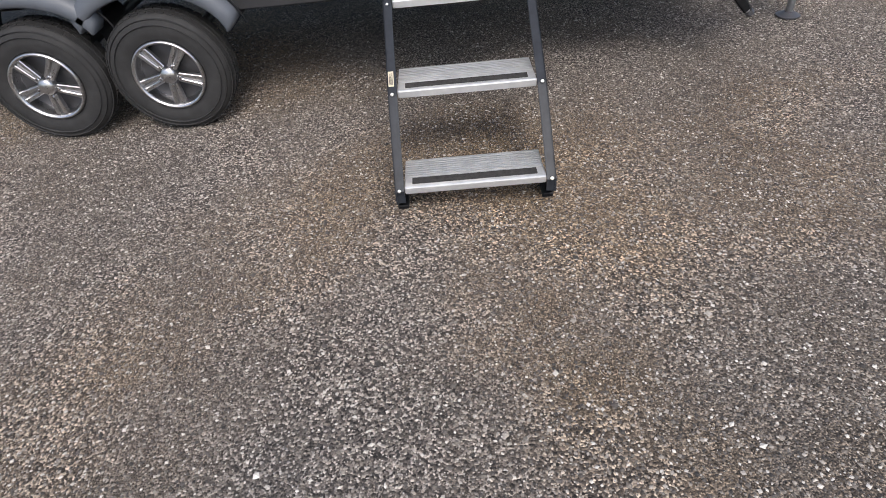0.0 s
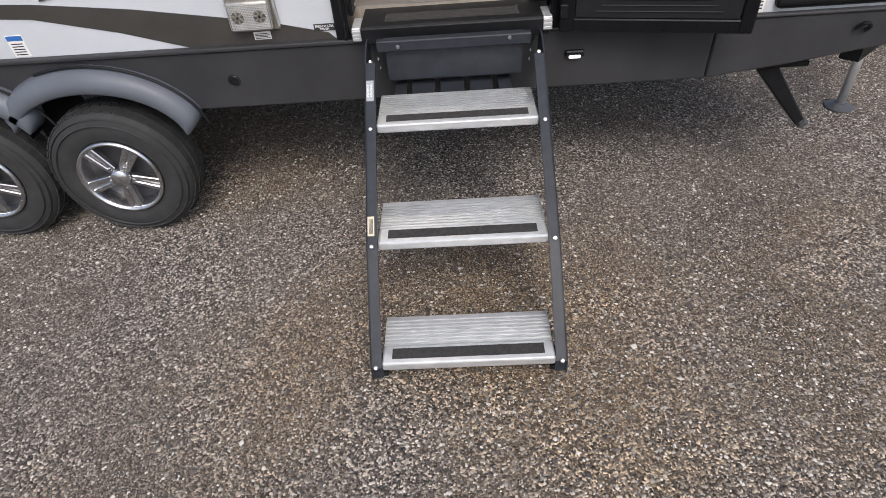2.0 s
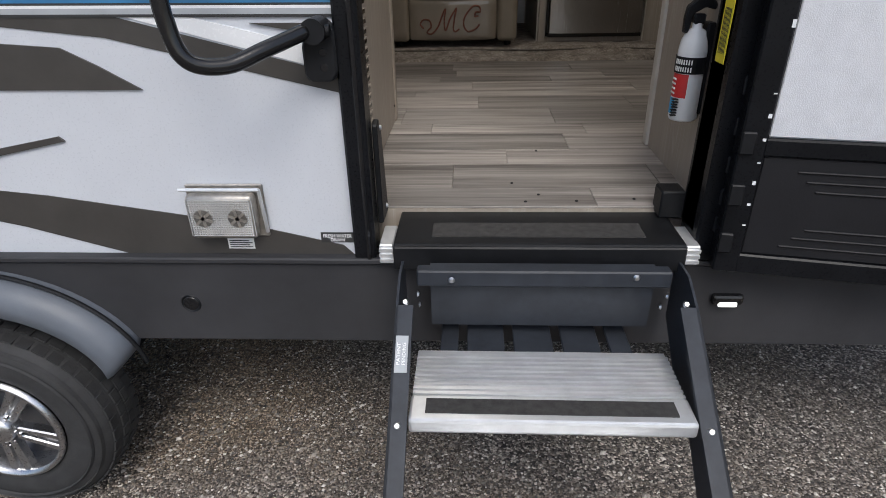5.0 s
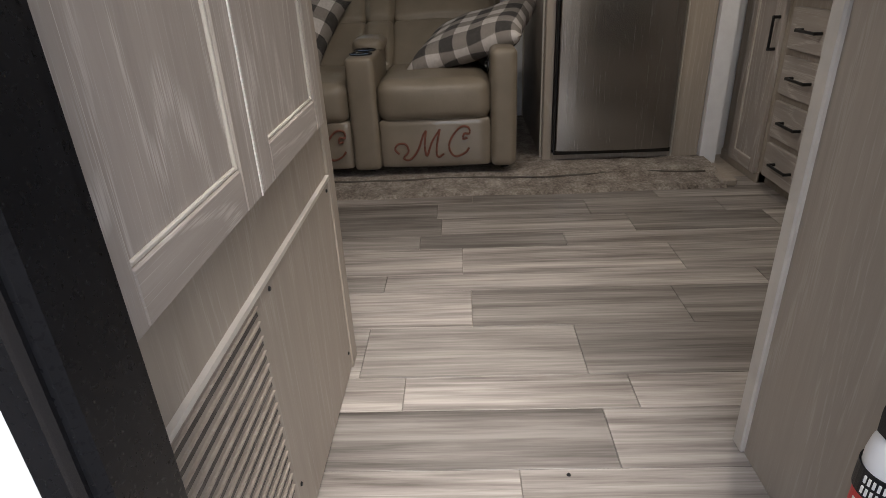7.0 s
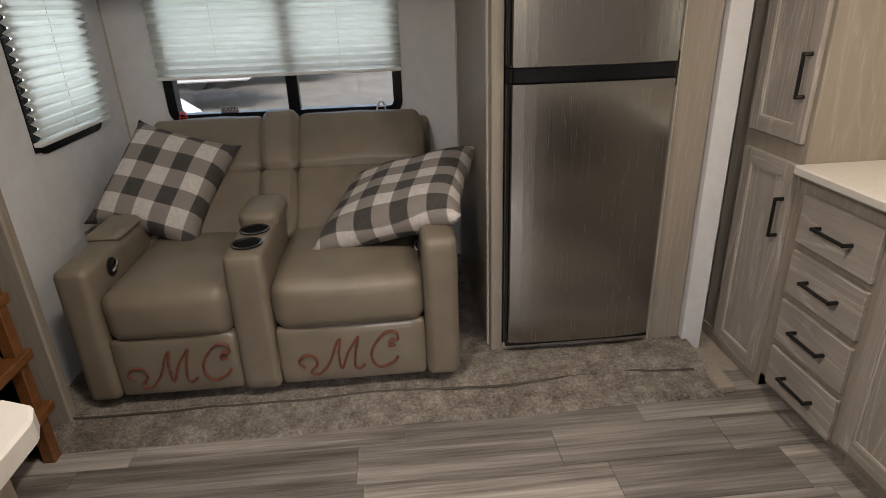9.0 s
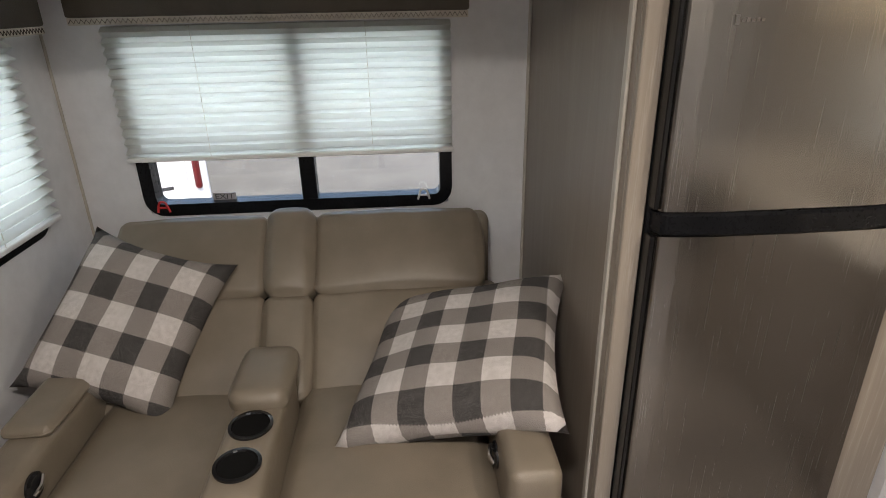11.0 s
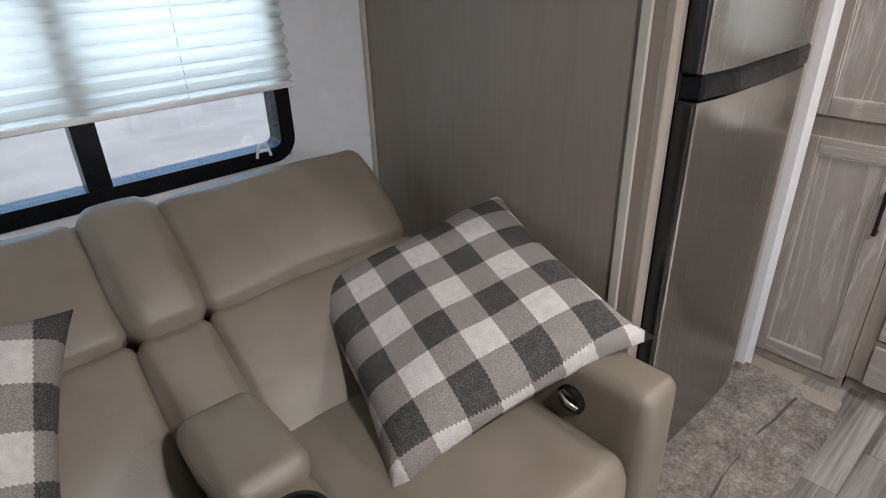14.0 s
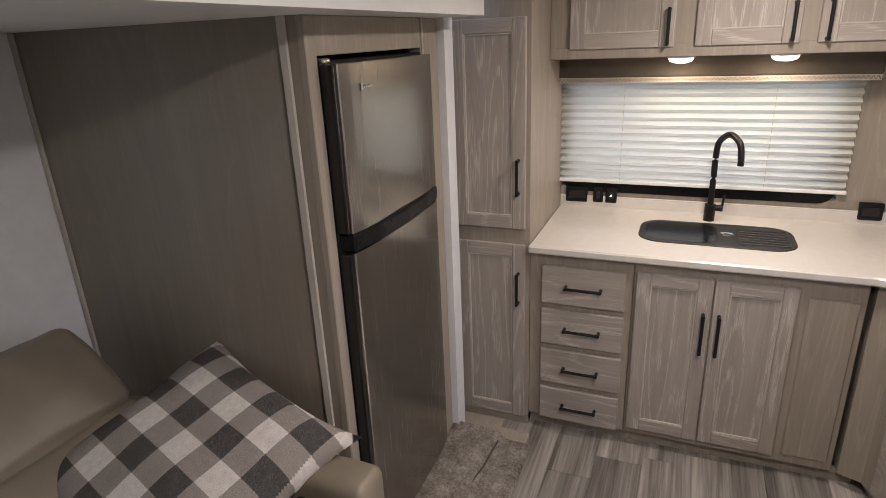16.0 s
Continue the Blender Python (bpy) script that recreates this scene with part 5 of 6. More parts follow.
def extinguisher():
    x, y = 0.401, 0.262
    e = thing("fire_extinguisher", (x, y, 1.17), "small white fire extinguisher with a red label in a black bracket", "fire extinguisher")
    part("cylinder", lathe([(0.0, 1.172), (0.033, 1.172), (0.037, 1.178), (0.037, 1.352), (0.034, 1.375), (0.024, 1.398), (0.013, 1.405), (0.013, 1.42)], (x, y, 0), "z", 32), ENAMEL, e, "white enamelled cylinder", True)
    for name, r, z0, z1, a0, a1, mat in (("label", 0.0376, 1.235, 1.295, 150, 250, RED), ("label_print", 0.0376, 1.19, 1.232, 160, 205, CYAN)):
        bm = bmesh.new()
        rows = []
        for k in range(13):
            q = math.radians(a0 + (a1 - a0) * k / 12)
            rows.append([bm.verts.new((x + rr * math.cos(q), y + rr * math.sin(q), z)) for rr in (r, r - 0.001) for z in (z0, z1)])
        for p, q in zip(rows, rows[1:]):
            for i, j in ((0, 1), (1, 3), (3, 2), (2, 0)):
                bm.faces.new((p[i], p[j], q[j], q[i]))
        bm.faces.new((rows[0][0], rows[0][1], rows[0][3], rows[0][2]))
        bm.faces.new((rows[-1][0], rows[-1][1], rows[-1][3], rows[-1][2]))
        part(name, bm, mat, e)
    for k in range(7):
        q0 = math.radians(212 + 2 * (k % 2))
        p = (x + 0.0378 * math.cos(q0), y + 0.0378 * math.sin(q0))
        part("label_print", box(p[0] - 0.010, p[0] + 0.004, p[1] - 0.012, p[1] + 0.001, 1.188 + 0.007 * k, 1.1905 + 0.007 * k, turn=None), PRINT, e)
    for k in range(4):
        q0 = math.radians(185)
        p = (x + 0.0378 * math.cos(q0), y + 0.0378 * math.sin(q0))
        part("label_print", box(p[0] - 0.0008, p[0] + 0.001, p[1] - 0.014, p[1] + 0.012 - 0.004 * (k % 2), 1.243 + 0.012 * k, 1.2475 + 0.012 * k), STICKER, e)
    part("strap", lathe([(0.0375, 1.297), (0.040, 1.297), (0.040, 1.338), (0.0375, 1.338), (0.0375, 1.297)], (x, y, 0), "z", 32), BLACK, e, "black bracket strap")
    for r in range(2):
        for k in range(8):
            q = math.radians(190 + 9 * k)
            part("strap_slot", box(-0.0012, 0.0012, -0.0016, 0.0016, -0.006, 0.006, turn=Matrix.Translation((x + 0.040 * math.cos(q), y + 0.040 * math.sin(q), 1.308 + 0.018 * r)) @ Matrix.Rotation(q, 4, "Z")), STICKER, e)
    part("bracket", box(0.420, 0.441, y - 0.025, y + 0.025, 1.19, 1.42, 0.004), BLACK, e, "black wall bracket")
    part("valve", box(x - 0.014, x + 0.014, y - 0.014, y + 0.014, 1.415, 1.44, 0.004), BLACK, e)
    part("grip", prism([(x - 0.036, 1.43), (x - 0.032, 1.458), (x - 0.008, 1.478), (x + 0.022, 1.48), (x + 0.038, 1.462), (x + 0.036, 1.448), (x + 0.01, 1.455), (x - 0.016, 1.44), (x - 0.024, 1.395), (x - 0.034, 1.393)], "y", y - 0.011, y + 0.011, 0.003), BLACK, e, "black plastic grip")
    part("seal", box(x - 0.025, x + 0.02, y - 0.012, y + 0.012, 1.478, 1.488, 0.003), ENAMEL, e)


PLACE = Vector((0, 0, -0.02))
extinguisher()
PLACE = Vector((0, 0, 0))


# ---- theatre seat in the slide-out ----
def theatre_seat():
    s = thing("recliner_loveseat", (-0.55, 2.95, SF), "taupe leather two-seat recliner with a centre cup-holder console", "sofa")
    yf = 2.425
    low_z = SF - PLACE.z
    for x0, x1 in ((-1.235, -1.12), (-0.022, 0.100)):
        low = 0.055 if x0 < -1 else 0.022
        a = part("arm", soft(x0, x1, yf, 3.40, SF + 0.012, 1.582 - low, 0.030, 0.004, 13, seed=x0), LEATHER, s, "padded leather arm", True)
        part("arm_pad", soft(x0 - 0.004, x1 + 0.004, yf + 0.27, 3.05 if x0 < -1 else 3.3, 1.52, 1.610 - low, 0.03, 0.006, 11, crease=0.001), LEATHER, a, "", True)
        xs, sx = (x1, 1) if x0 < -1 else (x0, -1)
        lever = part("recline_lever", lathe([(0.034, 0.0), (0.034, sx * 0.006), (0.027, sx * 0.010), (0.0, sx * 0.010)], (xs, yf + 0.17, 1.468), "x", 20), BLACK_GLOSS, a, "black oval recline release")
        part("pull", tube([(xs + sx * 0.010, yf + 0.15, 1.458), (xs + sx * 0.018, yf + 0.17, 1.468), (xs + sx * 0.012, yf + 0.195, 1.480)], 0.006, 8), CHROME, lever, "chrome pull")
    seats = ((-1.12, -0.69), (-0.553, -0.025))
    for x0, x1 in seats:
        part("foot_panel", soft(x0, x1, yf + 0.012, yf + 0.075, SF + 0.02, 1.252, 0.018, 0.006, 7), FILMED, s, "leather foot-rest panel under clear film", True)
        part("seat", soft(x0, x1, yf + 0.004, 3.05, 1.235, 1.432, 0.055, 0.016, 13, crease=0.003, seed=x0), LEATHER, s, "stuffed leather seat", True)
    def leaning(x0, x1, foot, top, deep, r, puff, seed, name, label=""):
        """A back cushion or the black gap sheet, its front running from foot to top, both (y, z)."""
        dy, dz = top[0] - foot[0], top[1] - foot[1]
        h = math.hypot(dy, dz)
        m = Matrix.Translation((0, foot[0], foot[1])) @ Matrix.Rotation(-math.atan2(dy, dz), 4, "X")
        part(name, soft(x0, x1, 0.0, deep, 0.0, h, r, puff, 15, m, 0.005, seed=seed), WELL_SHADE_BLACK if name == "back_core" else LEATHER, s, label, True)

    for x0, x1 in ((-1.175, -0.684), (-0.526, 0.030)):
        leaning(x0, x1, (2.895, 1.375), (3.190, 1.645), 0.14, 0.024, 0.018, x0, "lower_back", "stuffed leather back")
        leaning(x0, x1, (3.180, 1.648), (3.400, 1.845), 0.13, 0.030, 0.018, x0 + 3, "headrest", "stuffed leather headrest")
    leaning(-0.680, -0.530, (2.925, 1.430), (3.178, 1.645), 0.13, 0.026, 0.016, 2, "centre_back")
    leaning(-0.682, -0.528, (3.165, 1.650), (3.392, 1.870), 0.13, 0.034, 0.016, 4, "centre_headrest")
    # Added filler behind the cushions, black to paint shade into their seams.
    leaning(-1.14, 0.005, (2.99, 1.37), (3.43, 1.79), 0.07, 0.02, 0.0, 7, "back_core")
    part("back_shell", soft(-1.18, 0.085, 3.455, 3.55, SF + 0.03, 1.78, 0.03, 0.0, 9, None), LEATHER, s, "", True)
    c = part("console", soft(-0.688, -0.555, yf, 2.93, SF + 0.012, 1.545, 0.025, 0.0, 8), LEATHER, s, "leather centre console", True)
    part("console_pad", soft(-0.697, -0.548, 2.735, 2.975, 1.515, 1.590, 0.028, 0.008, 10, pose(0, 0, 0), 0.002), LEATHER, c, "raised console lid", True)
    for y in (2.53, 2.665):
        cup = lathe([(0.046, 1.5465), (0.054, 1.5465), (0.054, 1.552), (0.046, 1.553), (0.044, 1.548), (0.043, 1.546)], (-0.6215, y, 0), "z", 28)
        h = part("cup_holder", cup, BLACK_GLOSS, c, "black cup holder ring")
        part("cup_well", lathe([(0.045, 1.5478), (0.0, 1.5478)], (-0.6215, y, 0), "z", 28), WELL_SHADE_BLACK, h)
    for x in (-1.16, -0.62, 0.05):
        for y in (2.56, 3.25):
            part("foot", rod((x, y, low_z), (x, y, SF + 0.03), 0.022, 12), BLACK, s)
    # embroidered scroll initials on both foot panels
    for cx in (-0.895, -0.300):
        k = 1.0
        y = yf + 0.0055
        strokes = (
            [(-0.165, 0.035), (-0.185, 0.06), (-0.165, 0.085), (-0.130, 0.080), (-0.120, 0.045), (-0.145, 0.015), (-0.115, 0.005), (-0.075, 0.05), (-0.045, 0.125), (-0.030, 0.145)],
            [(-0.030, 0.145), (-0.040, 0.08), (-0.032, 0.022), (-0.005, 0.09), (0.035, 0.15)],
            [(0.035, 0.15), (0.020, 0.08), (0.015, 0.03), (0.028, 0.015), (0.050, 0.03)],
            [(0.165, 0.105), (0.145, 0.10), (0.150, 0.125), (0.175, 0.125), (0.170, 0.155), (0.130, 0.155), (0.085, 0.10), (0.078, 0.05), (0.105, 0.015), (0.150, 0.03), (0.172, 0.055)],
        )
        for st in strokes:
            part("embroidery", tube([(cx + px * k, y, 1.055 + pz) for px, pz in st], 0.0052, 6, steps=5), THREAD, s, "rust-brown embroidered scroll")
    return s


PLACE = Vector((0, 0, 0.03))
theatre_seat()
PLACE = Vector((0, 0, 0))


def pillow(m, size, label, tall=1.0):
    """A stuffed plaid square with drawn-out corners."""
    bm = bmesh.new()
    n = 22
    faces = []
    for side in (1, -1):
        grid = []
        for i in range(n + 1):
            row = []
            for j in range(n + 1):
                u, v = -1 + 2 * i / n, -1 + 2 * j / n
                pinch = 1 - 0.125 * (1 - abs(u) ** 2.2) * abs(v) ** 4
                pinch2 = 1 - 0.125 * (1 - abs(v) ** 2.2) * abs(u) ** 4
                h = 0.082 * ((1 - u ** 4) * (1 - v ** 4)) ** 0.55
                p = Vector((u * size / 2 * pinch2, v * size / 2 * pinch, side * h))
                q = noise.noise_vector(Vector((u * 2.2, v * 2.2, side * 3 + size * 7)))
                p.z += 0.010 * q.z * (1 - max(abs(u), abs(v)) ** 6)
                row.append(bm.verts.new(p))
            grid.append(row)
        for i in range(n):
            for j in range(n):
                bm.faces.new((grid[i][j], grid[i + 1][j], grid[i + 1][j + 1], grid[i][j + 1]))
    bmesh.ops.remove_doubles(bm, verts=bm.verts, dist=0.0006)
    ob = new("throw_pillow", finish(bm, PLAID, "throw_pillow", (0, 0, 0), True))
    ob.matrix_basis = m @ Matrix.Diagonal((1 / tall, tall, 1, 1))
    tagged(ob, label, "pillow", "plaid throw pillows")
    ORIGIN[ob] = Vector(m.translation)
    return ob


def frame_pose(centre, u, v):
    """A pose whose local x runs along u and whose y lies in the plane of u and v."""
    u = Vector(u).normalized()
    w = u.cross(Vector(v)).normalized()
    v = w.cross(u)
    m = Matrix((u, v, w)).transposed().to_4x4()
    m.translation = Vector(centre)
    return m


pillow(frame_pose((-0.080, 2.885, 1.603), (0.51, -0.165, 0.152), (0.09, 0.60, 0.098)), 0.615, "grey and cream plaid pillow lying across the seat and arm")
pillow(frame_pose((-1.055, 3.072, 1.660), (0.444, -0.085, -0.12), (0.116, 0.339, 0.329)), 0.492, "brown and cream plaid pillow leaning on the seat back", 1.06)


# ---- refrigerator and its surround ----
def fridge_box():
    b = thing("fridge_surround", (0.62, 2.6, SF), "taupe laminate surround built round the refrigerator", "cabinet")
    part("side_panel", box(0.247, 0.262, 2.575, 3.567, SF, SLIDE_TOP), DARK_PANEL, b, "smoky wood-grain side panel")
    part("edge_strip", box(0.239, 0.2475, 2.60, 2.625, SF, SLIDE_TOP, 0.003), GREY_EDGE, b)
    part("corner_strip", box(0.239, 0.2475, 3.546, 3.569, SF, SLIDE_TOP, 0.003), GREY_EDGE, b)
    part("stile", box(0.248, 0.292, 2.555, 2.577, SF, SLIDE_TOP, 0.003), PANEL_WOOD, b)
    part("stile", box(0.893, 1.035, 2.555, 2.60, SF, SLIDE_TOP, 0.003), PANEL_WOOD, b)
    part("stile_bead", box(0.896, 0.904, 2.548, 2.556, SF, SLIDE_TOP, 0.003), GREY_EDGE, b)
    part("base_rail", box(0.292, 0.893, 2.556, 2.576, SF, 1.035, 0.002), PANEL_WOOD, b)
    part("head_rail", box(0.292, 0.893, 2.556, 2.576, 2.568, SLIDE_TOP, 0.002), PANEL_WOOD, b)
    part("inner_side", box(0.286, 0.292, 2.577, 3.2, SF, SLIDE_TOP), BLACK, b)
    part("inner_side", box(0.893, 0.899, 2.60, 3.2, SF, SLIDE_TOP), BLACK, b)


PLACE = Vector((0, 0.07, 0))
fridge_box()


def fridge():
    f = thing("refrigerator", (0.61, 2.95, 1.036), "two-door stainless refrigerator with a black pocket handle", "refrigerator")
    part("cabinet", box(0.294, 0.890, 2.588, 3.25, 1.036, 2.555, 0.004), BLACK, f, "black cabinet")

    def door(name, z0, z1):
        n = 14
        bm = bmesh.new()
        front = [(0.3135 + (0.872 - 0.3135) * k / n, 2.514 - 0.014 * (1 - ((k / n) * 2 - 1) ** 4)) for k in range(n + 1)]
        front = [(0.306, 2.530), (0.3068, 2.523), (0.3095, 2.517)] + front + [(0.876, 2.517), (0.8787, 2.523), (0.8795, 2.530)]
        pts = front + [(0.8795, 2.553), (0.306, 2.553)]
        return part(name, prism(pts, "z", z0, z1), STAINLESS, f, "curved brushed stainless door")

    lo = door("lower_door", 1.062, 2.062)
    up = door("freezer_door", 2.118, 2.548)
    part("gasket", box(0.296, 0.888, 2.553, 2.592, 1.045, 2.555, 0.003), BLACK, f, "black door gasket")
    part("handle_band", prism([(0.302, 2.545), (0.312, 2.510), (0.44, 2.493), (0.595, 2.487), (0.75, 2.493), (0.874, 2.510), (0.885, 2.545), (0.885, 2.57), (0.302, 2.57)], "z", 2.064, 2.116, 0.006), BLACK_FRAME, f, "black pocket handle across both doors")
    for z0, z1, leaf in ((1.064, 2.060, lo), (2.120, 2.546, up)):
        part("edge_strip", box(0.2945, 0.3055, 2.520, 2.556, z0, z1, 0.002), BLACK_GLOSS, leaf, "black door edge")
    part("hinge", box(0.880, 0.892, 2.535, 2.59, 2.03, 2.15, 0.004), BLACK, f)
    part("hinge", box(0.305, 0.34, 2.55, 2.59, 2.548, 2.562, 0.004), CHROME, f)
    part("foot_grille", box(0.300, 0.884, 2.524, 2.588, 1.038, 1.0605, 0.003), BLACK_GLOSS, f)
    part("badge", box(0.392, 0.402, 2.4995, 2.507, 2.478, 2.497, 0.001), CHROME, up, "small bright badge")
    for k in range(5):
        part("badge_bar", box(0.405 + 0.009 * k, 0.411 + 0.009 * k, 2.4990 - 0.0004 * k, 2.507, 2.484, 2.489 + 0.002 * (k % 2)), CHROME, up)


fridge()
PLACE = Vector((0, 0, 0))


def runner():
    """The carpet that laps over the slide-out's lip onto the cabin floor."""
    r = setting("carpet", bmesh.new(), CARPET, "shaggy taupe carpet lapping over the slide-out's edge", "carpet")
    bm = bmesh.new()
    rows = []
    prof = ((2.74, SF + 0.004), (2.62, SF + 0.006), (2.50, SF + 0.006), (2.445, SF + 0.004), (2.415, SF - 0.012), (2.395, 0.978), (2.36, 0.972), (2.31, 0.970), (2.285, 0.962), (2.278, FL))
    n = 60
    for i in range(n + 1):
        x = -1.42 + (1.06 + 1.42) * i / n
        row = []
        for k, (y, z) in enumerate(prof):
            e = noise.noise(Vector((x * 3.1, k * 0.4, 2)))
            f = noise.noise(Vector((x * 11, k * 1.3, 7)))
            row.append(bm.verts.new((x, y + 0.014 * e + 0.004 * f, z + (0.005 * f + 0.003 * e if 0 < k < 9 else 0))))
        rows.append(row)
    for a, b in zip(rows, rows[1:]):
        for k in range(len(prof) - 1):
            bm.faces.new((a[k], b[k], b[k + 1], a[k + 1]))
    part("flap", bm, CARPET, r, "", True)
    seam = []
    for i in range(31):
        x = -1.36 + 2.36 * i / 30
        seam.append((x, 2.418 + 0.022 * noise.noise(Vector((x * 2.3, 0, 9))) + 0.006 * noise.noise(Vector((x * 9, 0, 4))), 0.9925 + 0.003 * noise.noise(Vector((x * 7, 3, 4)))))
    part("seam", tube(seam, 0.0042, 6, steps=3), VALANCE, r, "dark rolled seam")
    part("end_cap", box(1.04, 1.11, 2.30, 2.56, FL, 0.985, 0.006), PANEL_WOOD, r, "wooden end block")


runner()


# ---- kitchen ----
KX = 1.25
PLACE = KITCHEN


def pantry():
    p = thing("pantry_cabinet", (1.55, 2.60, FL), "tall taupe pantry cabinet with limed-oak shaker doors", "cabinet")
    part("body", box(KX + 0.018, 1.868, 2.425, 2.84, FL, CABIN_TOP, 0.002), PANEL_WOOD, p)
    part("plinth", box(KX + 0.012, 1.30, 2.425, 2.84, FL, 1.0), PANEL_WOOD, p)
    shaker("lower_door", p, KX, "x", 2.442, 2.735, 0.990, 1.800, 1, (2.468, 1.612, 0.13), 0.052)
    shaker("upper_door", p, KX, "x", 2.442, 2.735, 1.866, 2.655, 1, (2.468, 2.078, 0.13), 0.052)
    shaker("top_door", p, KX, "x", 2.442, 2.735, 2.735, 2.92, 1, None, 0.045)


pantry()


def base_cabinets():
    d = thing("drawer_cabinet", (1.55, 2.2, FL), "taupe drawer unit with four limed-oak drawers", "cabinet")
    part("body", box(KX + 0.018, 1.868, 2.02, 2.423, FL + 0.06, 1.772, 0.002), PANEL_WOOD, d)
    part("plinth", box(KX + 0.05, 1.31, 2.02, 2.423, FL, FL + 0.06), PANEL_WOOD, d)
    tops = ((1.562, 1.725), (1.378, 1.535), (1.192, 1.350), (1.012, 1.165))
    for z0, z1 in tops:
        w = part("drawer", box(KX, KX + 0.018, 2.045, 2.372, z0, z1, 0.003), RAIL_WOOD, d, "limed-oak drawer front")
        pull(w, KX, "x", 1, 2.205, (z0 + z1) / 2, 0.135, False)
    s = thing("sink_cabinet", (1.55, 1.7, FL), "taupe sink cabinet with a pair of limed-oak doors", "cabinet")
    part("body", box(KX + 0.018, 1.868, 1.27, 2.018, FL + 0.06, 1.772, 0.002), PANEL_WOOD, s)
    part("plinth", box(KX + 0.05, 1.31, 1.19, 2.018, FL, FL + 0.06), PANEL_WOOD, s)
    shaker("door", s, KX, "x", 1.742, 2.008, 1.040, 1.735, 1, (1.766, 1.52, 0.15), 0.05)
    shaker("door", s, KX, "x", 1.470, 1.736, 1.040, 1.735, 1, (1.712, 1.52, 0.15), 0.05)
    part("filler_panel", box(KX + 0.008, KX + 0.019, 1.29, 1.44, 1.05, 1.70, 0.003), PANEL_WOOD, s)


base_cabinets()


def oven_run():
    """The run from the sink corner back to the passage wall, set at a slant."""
    ax, ay, bx, by = 0.645, 0.920, 1.185, 1.095
    d = math.atan2(by - ay, bx - ax)
    L = math.hypot(bx - ax, by - ay)
    m = Matrix.Translation((ax, ay, 0)) @ Matrix.Rotation(d, 4, "Z")

    def bx_(x0, x1, y0, y1, z0, z1, bev=0.002):
        return box(x0, x1, y0, y1, z0, z1, bev, turn=m)

    c = thing("range_cabinet", (0.95, 0.9, FL), "taupe cabinet run that holds the oven, beside the entry", "cabinet")
    part("body", prism([(0.622, 0.70), (0.622, 0.905), (ax, ay - 0.006), (bx, by - 0.006), (1.215, 1.16), (1.80, 1.16), (1.80, 0.70)], "z", FL + 0.06, 1.772), PANEL_WOOD, c)
    part("plinth", prism([(0.65, 0.70), (0.65, 0.88), (1.2, 1.06), (1.78, 1.06), (1.78, 0.70)], "z", FL, FL + 0.06), PANEL_WOOD, c)
    part("end_panel", box(0.614, 0.624, 0.70, 0.912, FL, 1.772, 0.002), PANEL_WOOD, c)
    part("end_bead", box(0.610, 0.626, 0.905, 0.925, FL, 1.772, 0.002), GREY_EDGE, c)
    w = part("drawer", bx_(0.06, L - 0.08, 0.0, 0.018, 1.04, 1.30, 0.003), RAIL_WOOD, c, "limed-oak drawer front")
    h = rod((L / 2 - 0.06, 0.045, 1.22), (L / 2 + 0.06, 0.045, 1.22), 0.0062, 10)
    for k in (-0.06, 0.06):
        rod((L / 2 + k, 0.018, 1.22), (L / 2 + k, 0.048, 1.22), 0.0066, 8, bm=h)
    h.transform(m)
    part("handle", h, MATT_BLACK, w, "matt black bar pull")
    o = thing("oven", (0.94, 1.02, 1.33), "black glass built-in oven under the worktop", "oven")
    part("glass_door", bx_(0.05, L - 0.07, -0.001, 0.022, 1.345, 1.70, 0.004), BLACK_GLOSS, o, "black glass door")
    bar = rod((0.09, 0.05, 1.675), (L - 0.11, 0.05, 1.675), 0.009, 12)
    bar.transform(m)
    part("bar", bar, MATT_BLACK, o)
    part("control_strip", bx_(0.05, L - 0.07, -0.001, 0.019, 1.703, 1.765, 0.003), BLACK, o)


PLACE = Vector((0, 0, 0))
oven_run()
PLACE = KITCHEN


def worktop():
    w = thing("worktop", (1.5, 1.6, 1.775), "white solid-surface worktop in an L with a rounded edge", "worktop")
    part("slab", prism([(KX - 0.018, 2.424), (KX - 0.018, 1.27), (KX - 0.04, 1.215), (KX - 0.08, 1.19), (0.71, 1.045), (0.675, 1.025), (0.655, 0.99), (0.655, 0.79), (1.868, 0.79), (1.868, 2.424)], "z", 1.776, 1.808, 0.006), COUNTER, w)
    part("upstand", box(1.855, 1.868, 0.70, 2.424, 1.806, 1.86, 0.002), COUNTER, w)


worktop()


